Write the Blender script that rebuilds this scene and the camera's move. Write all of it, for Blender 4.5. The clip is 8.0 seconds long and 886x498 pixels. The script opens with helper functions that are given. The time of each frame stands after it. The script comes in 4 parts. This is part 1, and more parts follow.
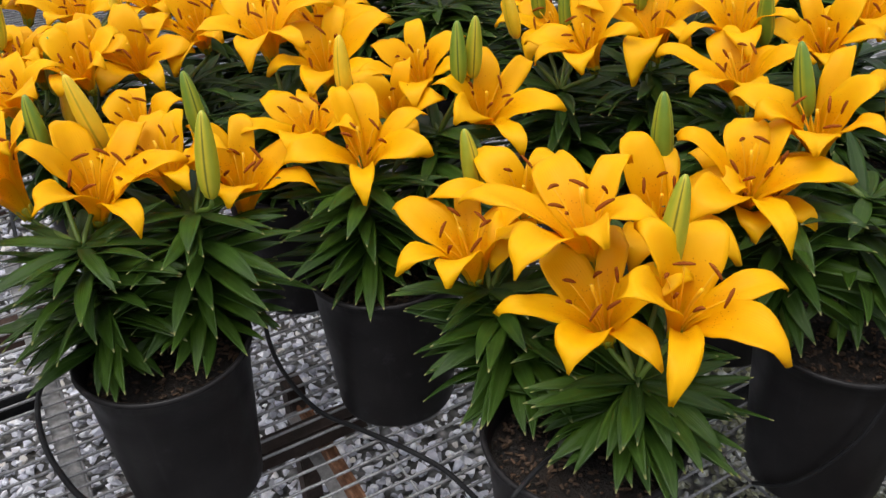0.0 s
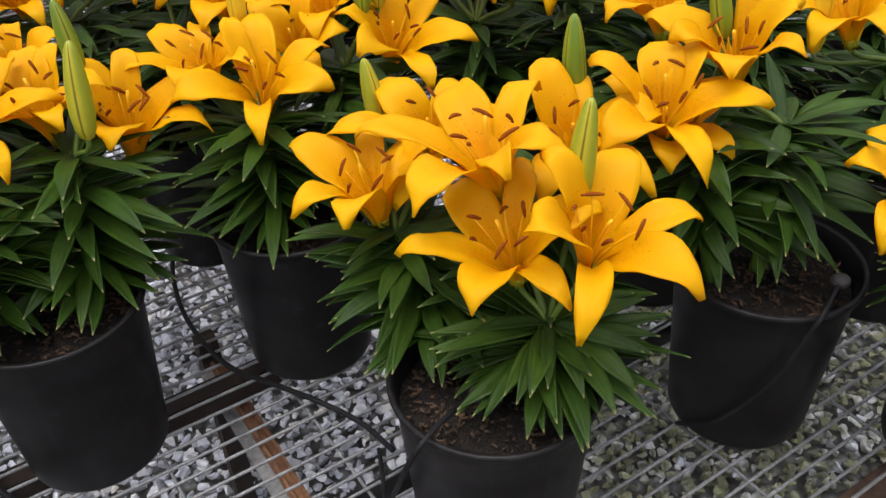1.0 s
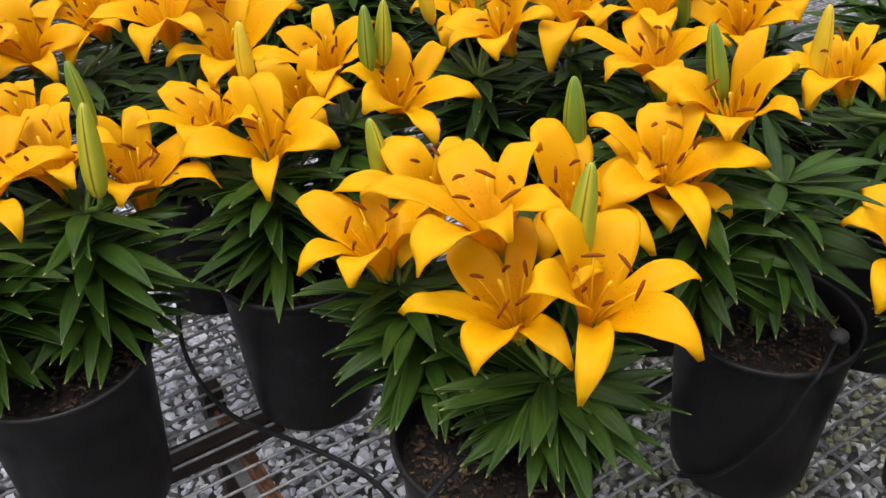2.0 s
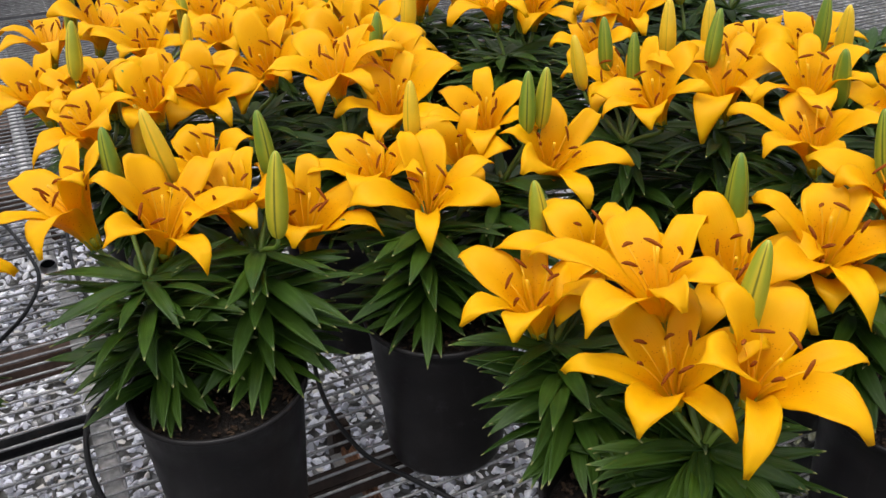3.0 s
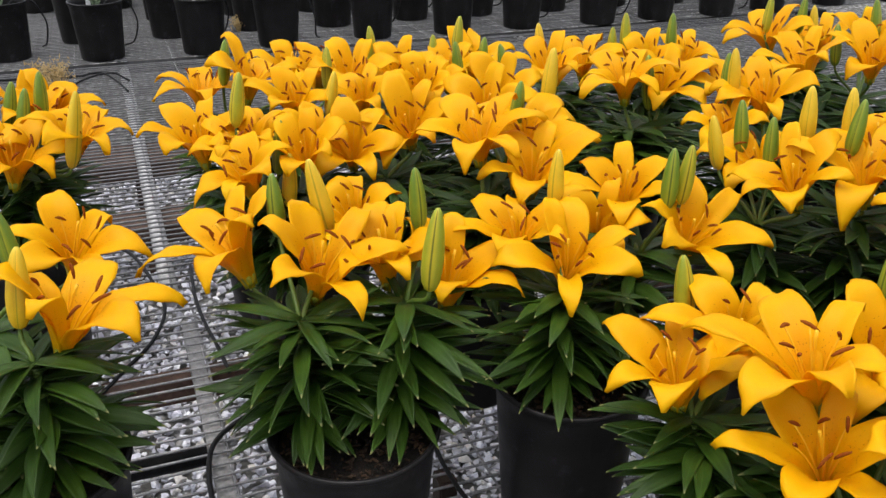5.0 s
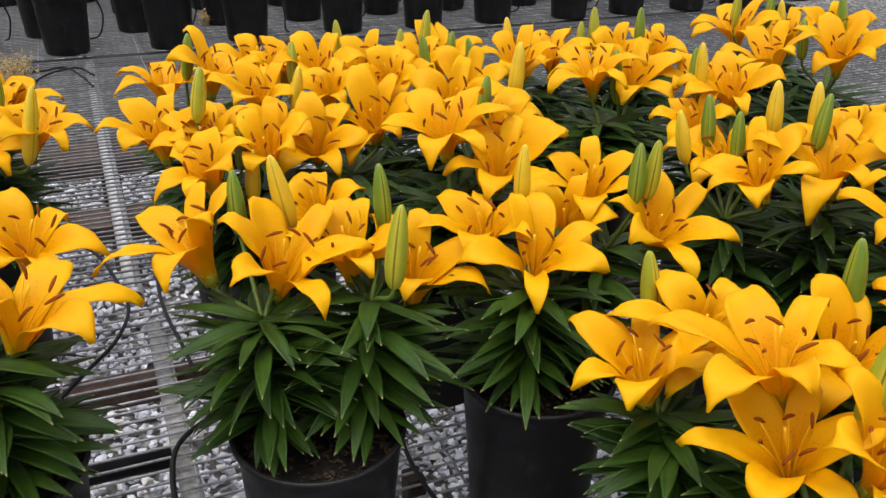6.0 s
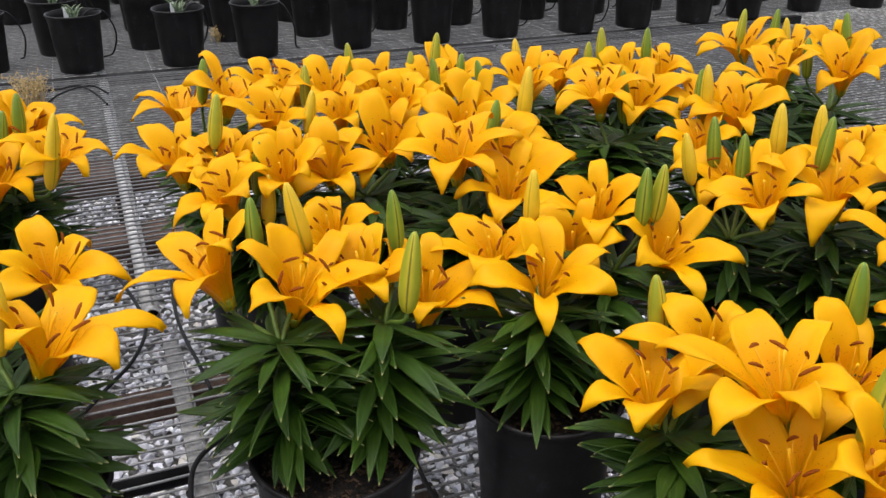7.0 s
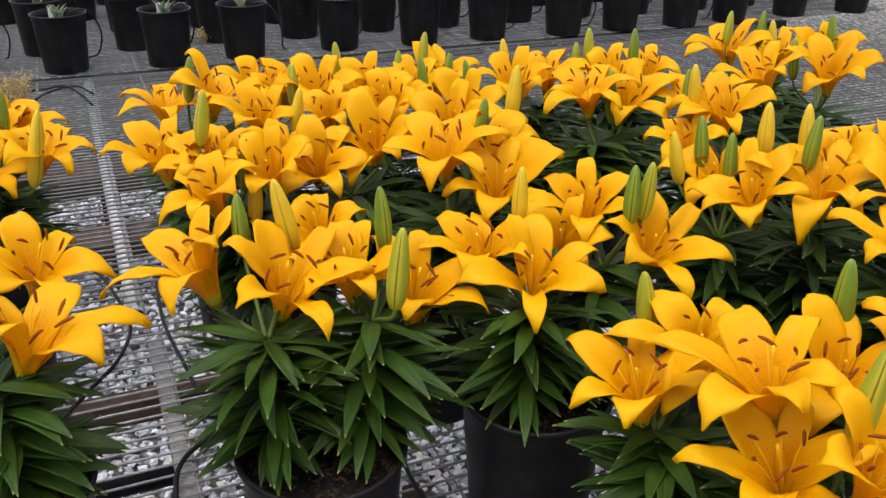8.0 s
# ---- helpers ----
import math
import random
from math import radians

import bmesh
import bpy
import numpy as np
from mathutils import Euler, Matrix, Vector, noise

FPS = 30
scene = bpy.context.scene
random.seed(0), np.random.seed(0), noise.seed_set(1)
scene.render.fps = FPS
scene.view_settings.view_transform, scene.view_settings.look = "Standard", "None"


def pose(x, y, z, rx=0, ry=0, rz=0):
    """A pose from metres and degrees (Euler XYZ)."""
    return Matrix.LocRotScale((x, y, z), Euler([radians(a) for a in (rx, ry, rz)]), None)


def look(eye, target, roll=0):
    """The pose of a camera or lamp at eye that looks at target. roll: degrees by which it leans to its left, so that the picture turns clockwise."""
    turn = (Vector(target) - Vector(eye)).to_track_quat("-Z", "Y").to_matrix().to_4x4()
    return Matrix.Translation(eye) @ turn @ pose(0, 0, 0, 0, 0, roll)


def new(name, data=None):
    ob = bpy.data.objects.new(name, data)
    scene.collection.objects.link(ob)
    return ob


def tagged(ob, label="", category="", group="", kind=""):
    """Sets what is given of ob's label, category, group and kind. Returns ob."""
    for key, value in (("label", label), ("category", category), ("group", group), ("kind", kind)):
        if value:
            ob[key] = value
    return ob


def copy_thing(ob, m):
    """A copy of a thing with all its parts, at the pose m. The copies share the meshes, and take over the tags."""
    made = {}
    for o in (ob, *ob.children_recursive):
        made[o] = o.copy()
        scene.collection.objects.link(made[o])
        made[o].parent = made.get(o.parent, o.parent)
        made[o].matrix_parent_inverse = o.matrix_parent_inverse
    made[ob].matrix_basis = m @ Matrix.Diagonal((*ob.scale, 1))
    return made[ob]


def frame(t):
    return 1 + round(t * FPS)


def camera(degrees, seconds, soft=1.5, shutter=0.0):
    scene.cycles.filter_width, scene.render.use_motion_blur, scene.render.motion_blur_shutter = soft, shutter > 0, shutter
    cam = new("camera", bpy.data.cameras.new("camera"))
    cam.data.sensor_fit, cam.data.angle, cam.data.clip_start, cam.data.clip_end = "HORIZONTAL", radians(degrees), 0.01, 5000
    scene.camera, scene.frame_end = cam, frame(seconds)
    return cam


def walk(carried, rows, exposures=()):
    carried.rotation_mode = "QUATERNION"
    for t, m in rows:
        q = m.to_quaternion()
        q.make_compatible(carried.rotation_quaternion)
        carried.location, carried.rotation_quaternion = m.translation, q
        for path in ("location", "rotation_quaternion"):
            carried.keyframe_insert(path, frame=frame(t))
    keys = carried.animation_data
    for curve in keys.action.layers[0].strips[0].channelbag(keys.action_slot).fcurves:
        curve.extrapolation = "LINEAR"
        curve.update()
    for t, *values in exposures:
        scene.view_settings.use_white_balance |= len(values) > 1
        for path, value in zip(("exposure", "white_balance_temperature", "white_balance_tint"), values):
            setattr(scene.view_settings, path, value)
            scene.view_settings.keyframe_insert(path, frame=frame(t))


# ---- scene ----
cam = camera(54.0, 8.0)
PATH = [
    (0, (0.106, 0.289, 0.682), (0.905, 1.759, -0.414), -3.2),
    (0.5, (0.135, 0.295, 0.656), (0.98, 1.671, -0.523), -2.2),
    (1, (0.15, 0.298, 0.645), (1.018, 1.654, -0.542), -2.4),
    (1.2, (0.154, 0.297, 0.645), (1.029, 1.665, -0.522), -2.6),
    (2.3, (0.143, 0.298, 0.67), (1.029, 1.715, -0.43), -2.0),
    (2.5, (0.131, 0.301, 0.671), (0.985, 1.75, -0.412), -2.1),
    (3, (0.087, 0.312, 0.687), (0.845, 1.858, -0.331), -1.6),
    (3.5, (0.05, 0.313, 0.693), (0.738, 1.928, -0.265), -0.3),
    (4, (0.029, 0.317, 0.691), (0.687, 1.967, -0.227), 1.1),
    (4.5, (0.013, 0.315, 0.697), (0.642, 1.99, -0.196), 1.1),
    (4.7, (0.01, 0.317, 0.699), (0.642, 1.993, -0.192), 0.8),
    (6, (0.025, 0.328, 0.695), (0.724, 1.971, -0.207), 1.1),
    (6.5, (0.024, 0.327, 0.7), (0.723, 1.969, -0.202), 0.9),
    (7, (0.017, 0.317, 0.718), (0.7, 1.975, -0.166), 0.5),
    (7.5, (0.017, 0.314, 0.712), (0.701, 1.972, -0.172), 0.7),
    (8, (0.016, 0.318, 0.71), (0.729, 1.969, -0.165), 1.0),
]
walk(cam, [(t, look(eye, target, roll)) for t, eye, target, roll in PATH])

# ---- world and light ----
world = bpy.data.worlds.new("world")
scene.world = world
world.use_nodes = True
wn = world.node_tree
sky = wn.nodes.new("ShaderNodeTexSky")
sky.sky_type, sky.sun_disc = "NISHITA", False
sky.sun_elevation, sky.sun_rotation = radians(78), radians(255)
sky.air_density, sky.dust_density, sky.ozone_density = 1.0, 4.0, 1.0
veil = wn.nodes.new("ShaderNodeHueSaturation")
veil.inputs["Saturation"].default_value = 0.35
wn.links.new(sky.outputs[0], veil.inputs["Color"])
wn.links.new(veil.outputs[0], wn.nodes["Background"].inputs[0])
wn.nodes["Background"].inputs[1].default_value = 0.162
sun = new("sun", bpy.data.lights.new("sun", "SUN"))
sun.data.energy, sun.data.angle, sun.data.color = 0.95, radians(50), (1.0, 0.975, 0.945)
sun.matrix_world = look((-1.1, -0.3, 5.3), (0, 0, 0))
scene.view_settings.exposure = 0.69


# ---- materials ----
def material(name):
    m = bpy.data.materials.new(name)
    m.use_nodes = True
    t = m.node_tree
    return m, t, t.nodes["Principled BSDF"]


def node(t, kind, **values):
    n = t.nodes.new(kind)
    for k, v in values.items():
        key = k.replace("_", " ").title() if k not in n.inputs else k
        n.inputs[key].default_value = v
    return n


def ramp(t, source, *stops):
    r = t.nodes.new("ShaderNodeValToRGB")
    e = r.color_ramp.elements
    while len(e) < len(stops):
        e.new(0.5)
    for k, (at, c) in zip(e, stops):
        k.position, k.color = at, (*c, 1)
    t.links.new(source, r.inputs[0])
    return r.outputs[0]


def mixed(t, factor, a, b, kind="MIX"):
    m = t.nodes.new("ShaderNodeMix")
    m.data_type, m.blend_type = "RGBA", kind
    for socket, v in ((m.inputs[0], factor), (m.inputs[6], a), (m.inputs[7], b)):
        if isinstance(v, bpy.types.NodeSocket):
            t.links.new(v, socket)
        else:
            socket.default_value = (*v, 1) if isinstance(v, tuple) else v
    return m.outputs[2]


def maths(t, op, a, b=0.0, c=0.0):
    m = t.nodes.new("ShaderNodeMath")
    m.operation = op
    for socket, v in zip(m.inputs, (a, b, c)):
        if isinstance(v, bpy.types.NodeSocket):
            t.links.new(v, socket)
        else:
            socket.default_value = v
    return m.outputs[0]


def grain(t, scale, detail=4.0, where="Object", rough=0.6):
    c = t.nodes.new("ShaderNodeTexCoord")
    n = node(t, "ShaderNodeTexNoise", Scale=scale, Detail=detail, Roughness=rough)
    t.links.new(c.outputs[where], n.inputs["Vector"])
    return n.outputs[0]


def bump(t, shader, height, strength, distance):
    b = node(t, "ShaderNodeBump", Strength=strength, Distance=distance)
    t.links.new(height, b.inputs["Height"])
    t.links.new(b.outputs[0], shader.inputs["Normal"])


def uv_parts(t):
    c = t.nodes.new("ShaderNodeTexCoord")
    s = t.nodes.new("ShaderNodeSeparateXYZ")
    t.links.new(c.outputs["UV"], s.inputs[0])
    return c.outputs["UV"], s.outputs[0], s.outputs[1]


def random_of(t):
    return t.nodes.new("ShaderNodeObjectInfo").outputs["Random"]


def thin(m, t, shader, colour, share):
    """Light that comes through a thin blade."""
    tr = t.nodes.new("ShaderNodeBsdfTranslucent")
    t.links.new(colour, tr.inputs[0])
    mix = t.nodes.new("ShaderNodeMixShader")
    mix.inputs[0].default_value = share
    t.links.new(shader.outputs[0], mix.inputs[1])
    t.links.new(tr.outputs[0], mix.inputs[2])
    t.links.new(mix.outputs[0], t.nodes["Material Output"].inputs[0])


def petal_material():
    m, t, s = material("lily_petal")
    uv, u, v = uv_parts(t)
    base = ramp(t, v, (0.0, (0.60, 0.55, 0.03)), (0.12, (0.86, 0.50, 0.003)), (0.30, (0.87, 0.43, 0.001)), (0.55, (0.87, 0.476, 0.0015)), (0.8, (0.88, 0.522, 0.003)), (1.0, (0.88, 0.53, 0.004)))
    rim = ramp(t, maths(t, "ABSOLUTE", maths(t, "SUBTRACT", u, 0.5)), (0.10, (0, 0, 0)), (0.46, (0.75, 0.75, 0.75)))
    base = mixed(t, rim, base, (0.88, 0.51, 0.0012))
    tone = ramp(t, grain(t, 22.0), (0.3, (0.97, 0.90, 0.8)), (0.7, (1.0, 1.03, 1.0)))
    base = mixed(t, 1.0, base, tone, "MULTIPLY")
    own = ramp(t, random_of(t), (0.0, (0.98, 0.94, 0.9)), (1.0, (1.0, 1.03, 1.0)))
    base = mixed(t, 1.0, base, own, "MULTIPLY")
    # veins along the blade
    vein = t.nodes.new("ShaderNodeTexWave")
    vein.wave_type, vein.bands_direction = "BANDS", "X"
    vein.inputs["Scale"].default_value, vein.inputs["Distortion"].default_value = 5.0, 0.6
    t.links.new(uv, vein.inputs["Vector"])
    # freckles towards the throat
    stretch = t.nodes.new("ShaderNodeMapping")
    stretch.inputs["Scale"].default_value = (18, 46, 1)
    t.links.new(uv, stretch.inputs[0])
    cell = node(t, "ShaderNodeTexVoronoi", Scale=1.0, Randomness=1.0)
    t.links.new(stretch.outputs[0], cell.inputs["Vector"])
    dot = maths(t, "LESS_THAN", cell.outputs["Distance"], 0.19)
    pick = maths(t, "GREATER_THAN", cell.outputs["Color"], 0.45)
    zone = maths(t, "MULTIPLY", maths(t, "GREATER_THAN", v, 0.12), maths(t, "LESS_THAN", v, 0.50))
    middle = maths(t, "LESS_THAN", maths(t, "ABSOLUTE", maths(t, "SUBTRACT", u, 0.5)), 0.36)
    spots = maths(t, "MULTIPLY", maths(t, "MULTIPLY", dot, pick), maths(t, "MULTIPLY", zone, middle))
    colour = mixed(t, maths(t, "MULTIPLY", spots, 0.62), base, (0.25, 0.035, 0.004))
    t.links.new(colour, s.inputs["Base Color"])
    s.inputs["Roughness"].default_value = 0.48
    s.inputs["Specular IOR Level"].default_value = 0.16
    bump(t, s, vein.outputs[0], 0.16, 0.0006)
    thin(m, t, s, colour, 0.42)
    return m


def leaf_material():
    m, t, s = material("lily_leaf")
    uv, u, v = uv_parts(t)
    base = ramp(t, grain(t, 35.0), (0.25, (0.0165, 0.040, 0.0042)), (0.75, (0.037, 0.080, 0.008)))
    own = ramp(t, random_of(t), (0.0, (0.75, 0.8, 0.85)), (1.0, (1.2, 1.15, 0.95)))
    base = mixed(t, 1.0, base, own, "MULTIPLY")
    rib = maths(t, "LESS_THAN", maths(t, "ABSOLUTE", maths(t, "SUBTRACT", u, 0.5)), 0.05)
    base = mixed(t, maths(t, "MULTIPLY", rib, 0.16), base, (0.075, 0.13, 0.03))
    tip = ramp(t, v, (0.955, (0, 0, 0)), (0.99, (0.75, 0.75, 0.75)))
    base = mixed(t, tip, base, (0.34, 0.32, 0.13))
    # dried water marks
    mark = ramp(t, grain(t, 160.0, 2.0), (0.70, (0, 0, 0)), (0.76, (0.3, 0.3, 0.3)))
    base = mixed(t, mark, base, (0.20, 0.22, 0.16))
    t.links.new(base, s.inputs["Base Color"])
    s.inputs["Roughness"].default_value = 0.44
    s.inputs["Specular IOR Level"].default_value = 0.24
    lines = t.nodes.new("ShaderNodeTexWave")
    lines.inputs["Scale"].default_value, lines.inputs["Distortion"].default_value = 3.0, 0.3
    t.links.new(uv, lines.inputs["Vector"])
    bump(t, s, lines.outputs[0], 0.2, 0.0006)
    thin(m, t, s, base, 0.15)
    return m


def bud_material(name, low, high, edge, seam):
    m, t, s = material(name)
    uv, u, v = uv_parts(t)
    base = ramp(t, v, (0.0, low), (0.45, tuple(0.5 * (a + b) for a, b in zip(low, high))), (1.0, high))
    wave = maths(t, "ABSOLUTE", maths(t, "SINE", maths(t, "MULTIPLY", u, 3 * math.pi)))
    lip = ramp(t, wave, (0.25, (0.9, 0.9, 0.9)), (0.80, (0, 0, 0)))
    base = mixed(t, lip, base, edge)
    groove = ramp(t, wave, (0.06, (0.85, 0.85, 0.85)), (0.24, (0, 0, 0)))
    base = mixed(t, groove, base, seam)
    tone = ramp(t, grain(t, 60.0), (0.3, (0.86, 0.86, 0.8)), (0.7, (1, 1, 1)))
    base = mixed(t, 1.0, base, tone, "MULTIPLY")
    t.links.new(base, s.inputs["Base Color"])
    s.inputs["Roughness"].default_value = 0.42
    bump(t, s, grain(t, 220.0), 0.12, 0.0006)
    return m


def plain(name, a, b, scale, roughness, metal=0.0, relief=0.25, depth=0.002, vary=0.0, fine=0.0, shine=0.4):
    m, t, s = material(name)
    s.inputs["Specular IOR Level"].default_value = shine
    base = ramp(t, grain(t, scale, 6.0), (0.3, a), (0.7, b))
    if fine:
        base = mixed(t, 1.0, base, ramp(t, grain(t, fine, 3.0), (0.35, (0.7, 0.7, 0.7)), (0.65, (1.15, 1.15, 1.15))), "MULTIPLY")
    if vary:
        base = mixed(t, 1.0, base, ramp(t, random_of(t), (0, (1 - vary,) * 3), (1, (1 + vary,) * 3)), "MULTIPLY")
    t.links.new(base, s.inputs["Base Color"])
    rough = ramp(t, grain(t, scale * 1.7, 4.0), (0.3, (roughness * 0.85,) * 3), (0.75, (min(1, roughness * 1.2),) * 3))
    t.links.new(rough, s.inputs["Roughness"])
    s.inputs["Metallic"].default_value = metal
    bump(t, s, grain(t, (fine or scale * 6), 4.0), relief, depth)
    return m


def pot_material():
    m, t, s = material("black_pot_plastic")
    dust = ramp(t, grain(t, 9.0, 8.0, rough=0.7), (0.38, (0.0065, 0.0058, 0.0062)), (0.8, (0.017, 0.0155, 0.0155)))
    stretch = t.nodes.new("ShaderNodeMapping")
    stretch.inputs["Scale"].default_value = (60, 60, 9)
    c = t.nodes.new("ShaderNodeTexCoord")
    t.links.new(c.outputs["Object"], stretch.inputs[0])
    n = node(t, "ShaderNodeTexNoise", Scale=1.0, Detail=5.0)
    t.links.new(stretch.outputs[0], n.inputs["Vector"])
    run = ramp(t, n.outputs[0], (0.58, (0, 0, 0)), (0.78, (0.45, 0.45, 0.45)))
    base = mixed(t, run, dust, (0.034, 0.033, 0.035))
    # scuffs and dried splashes, more on some pots than on others
    scuff = ramp(t, grain(t, 42.0, 6.0, rough=0.75), (0.56, (0, 0, 0)), (0.70, (0.7, 0.7, 0.7)))
    share = ramp(t, random_of(t), (0.2, (0.15, 0.15, 0.15)), (0.9, (1, 1, 1)))
    base = mixed(t, mixed(t, 1.0, scuff, share, "MULTIPLY"), base, (0.042, 0.041, 0.046))
    t.links.new(base, s.inputs["Base Color"])
    t.links.new(ramp(t, grain(t, 14.0), (0.3, (0.30,) * 3), (0.75, (0.55,) * 3)), s.inputs["Roughness"])
    s.inputs["Specular IOR Level"].default_value = 0.16
    bump(t, s, grain(t, 90.0), 0.12, 0.0006)
    return m


def gravel_material():
    m, t, s = material("gravel")
    g = t.nodes.new("ShaderNodeNewGeometry")
    stone = ramp(t, g.outputs["Random Per Island"], (0.0, (0.33, 0.33, 0.365)), (0.22, (0.58, 0.585, 0.65)), (0.5, (0.77, 0.775, 0.87)), (0.60, (0.74, 0.70, 0.64)), (0.70, (0.84, 0.845, 0.92)), (1.0, (0.92, 0.92, 0.95)))
    stone = mixed(t, 1.0, stone, ramp(t, grain(t, 70.0, 5.0), (0.3, (0.72, 0.72, 0.74)), (0.7, (1.1, 1.1, 1.08))), "MULTIPLY")
    # algae under the wettest part of the bench
    c = t.nodes.new("ShaderNodeTexCoord")
    xyz = t.nodes.new("ShaderNodeSeparateXYZ")
    t.links.new(c.outputs["Object"], xyz.inputs[0])
    patch = maths(t, "ADD", maths(t, "SUBTRACT", xyz.outputs[0], maths(t, "MULTIPLY", xyz.outputs[1], 0.8)), maths(t, "MULTIPLY", grain(t, 3.0), 0.9))
    wet = ramp(t, patch, (0.30, (0, 0, 0)), (0.55, (0.92, 0.92, 0.92)))
    speck = ramp(t, grain(t, 26.0, 3.0), (0.30, (0, 0, 0)), (0.52, (1, 1, 1)))
    wet = mixed(t, 1.0, wet, speck, "MULTIPLY")
    stone = mixed(t, wet, stone, mixed(t, 1.0, stone, (0.24, 0.24, 0.095), "MULTIPLY"))
    t.links.new(stone, s.inputs["Base Color"])
    s.inputs["Roughness"].default_value = 0.8
    bump(t, s, grain(t, 260.0, 5.0), 0.35, 0.002)
    return m


def ground_material():
    m, t, s = material("gravel_bed")
    c = t.nodes.new("ShaderNodeTexCoord")
    cell = node(t, "ShaderNodeTexVoronoi", Scale=42.0)
    t.links.new(c.outputs["Object"], cell.inputs["Vector"])
    base = ramp(t, cell.outputs["Color"], (0.0, (0.10, 0.10, 0.10)), (1.0, (0.42, 0.415, 0.41)))
    base = mixed(t, ramp(t, cell.outputs["Distance"], (0.25, (0, 0, 0)), (0.6, (0.9, 0.9, 0.9))), base, (0.06, 0.057, 0.05))
    t.links.new(base, s.inputs["Base Color"])
    s.inputs["Roughness"].default_value = 0.9
    bump(t, s, maths(t, "SUBTRACT", 1.0, cell.outputs["Distance"]), 0.9, 0.02)
    return m


PETAL = petal_material()
LEAF = leaf_material()
BUD = {
    "g": bud_material("green_bud", (0.20, 0.27, 0.018), (0.10, 0.19, 0.016), (0.36, 0.38, 0.025), (0.03, 0.07, 0.008)),
    "m": bud_material("turning_bud", (0.42, 0.38, 0.018), (0.24, 0.30, 0.02), (0.62, 0.48, 0.025), (0.06, 0.09, 0.008)),
    "y": bud_material("yellow_bud", (0.80, 0.45, 0.006), (0.64, 0.48, 0.025), (0.83, 0.51, 0.02), (0.36, 0.30, 0.013)),
}
POT = pot_material()
SOIL = plain("potting_soil", (0.0035, 0.0028, 0.0022), (0.018, 0.011, 0.0070), 60.0, 0.95, relief=0.9, depth=0.006, fine=300.0)
STEM = plain("lily_stem", (0.060, 0.105, 0.012), (0.11, 0.165, 0.02), 25.0, 0.5, vary=0.15)
FILAMENT = plain("filament", (0.80, 0.40, 0.004), (0.86, 0.46, 0.008), 40.0, 0.5)
ANTHER = plain("rust_red_pollen", (0.19, 0.045, 0.008), (0.30, 0.082, 0.014), 400.0, 1.0, relief=0.5, shine=0.02)
STYLE = plain("style", (0.78, 0.40, 0.006), (0.84, 0.46, 0.01), 40.0, 0.45)
PALE_WIRE = plain("pale_galvanised_wire", (0.09, 0.09, 0.094), (0.17, 0.17, 0.175), 30.0, 0.55, metal=0.4, relief=0.2, depth=0.001, vary=0.12, fine=400.0)
WIRE = plain("galvanised_wire", (0.17, 0.17, 0.178), (0.33, 0.33, 0.342), 30.0, 0.55, metal=0.5, relief=0.2, depth=0.001, vary=0.12, fine=400.0)
PIPE = plain("galvanised_pipe", (0.36, 0.365, 0.37), (0.52, 0.52, 0.52), 14.0, 0.55, metal=0.35, relief=0.2, fine=120.0)
ZINC = plain("worn_zinc", (0.19, 0.188, 0.188), (0.31, 0.308, 0.31), 26.0, 0.6, metal=0.2, relief=0.3, fine=130.0)
RUST = plain("rusted_steel", (0.075, 0.028, 0.012), (0.30, 0.15, 0.085), 22.0, 0.85, relief=0.6, fine=140.0)
# darker version of the beam timber, for one near beam and its leg
DARK_BEAM = plain("dark_timber", (0.014, 0.009, 0.007), (0.045, 0.028, 0.021), 14.0, 0.8, relief=0.5, fine=110.0)
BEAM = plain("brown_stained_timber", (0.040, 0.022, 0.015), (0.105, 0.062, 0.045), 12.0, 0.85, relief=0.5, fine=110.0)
TUBE = plain("black_drip_tube", (0.007, 0.007, 0.008), (0.018, 0.018, 0.019), 30.0, 0.5, shine=0.12)
GRAVEL = gravel_material()
BED = ground_material()
DRY = plain("dry_straw_plant", (0.30, 0.20, 0.08), (0.50, 0.37, 0.17), 60.0, 0.9)
SILVER = plain("grey_green_seedling", (0.12, 0.17, 0.10), (0.24, 0.29, 0.18), 60.0, 0.8)
TAG = plain("white_plant_tag", (0.72, 0.72, 0.72), (0.8, 0.8, 0.8), 20.0, 0.5)
CHIP = plain("bark_chip", (0.006, 0.0042, 0.003), (0.105, 0.060, 0.032), 50.0, 0.95, relief=0.6)


# ---- mesh helpers ----
def mesh_of(name, verts, faces, mats, uvs=None, smooth=True, index=None):
    me = bpy.data.meshes.new(name)
    me.from_pydata([tuple(map(float, v)) for v in verts], [], [tuple(map(int, f)) for f in faces])
    for mt in mats:
        me.materials.append(mt)
    if uvs is not None:
        layer = me.uv_layers.new(name="UVMap")
        loops = np.empty(len(me.loops), int)
        me.loops.foreach_get("vertex_index", loops)
        layer.data.foreach_set("uv", np.asarray(uvs, float)[loops].ravel())
    if smooth:
        me.polygons.foreach_set("use_smooth", np.ones(len(me.polygons), bool))
    if index is not None:
        me.polygons.foreach_set("material_index", np.asarray(index, np.int32))
    me.update()
    return me


def part(name, me, parent, m=None, label=""):
    ob = new(name, me)
    ob.parent = parent
    ob.matrix_parent_inverse = Matrix.Identity(4)
    if m is not None:
        ob.matrix_basis = m
    if label:
        ob["label"] = label
    return ob


def thing(name, place, label, category, group="", kind="", turn=0.0):
    ob = new(name)
    ob.empty_display_size = 0.05
    ob.matrix_basis = pose(*place, 0, 0, turn)
    return tagged(ob, label, category, group, kind)


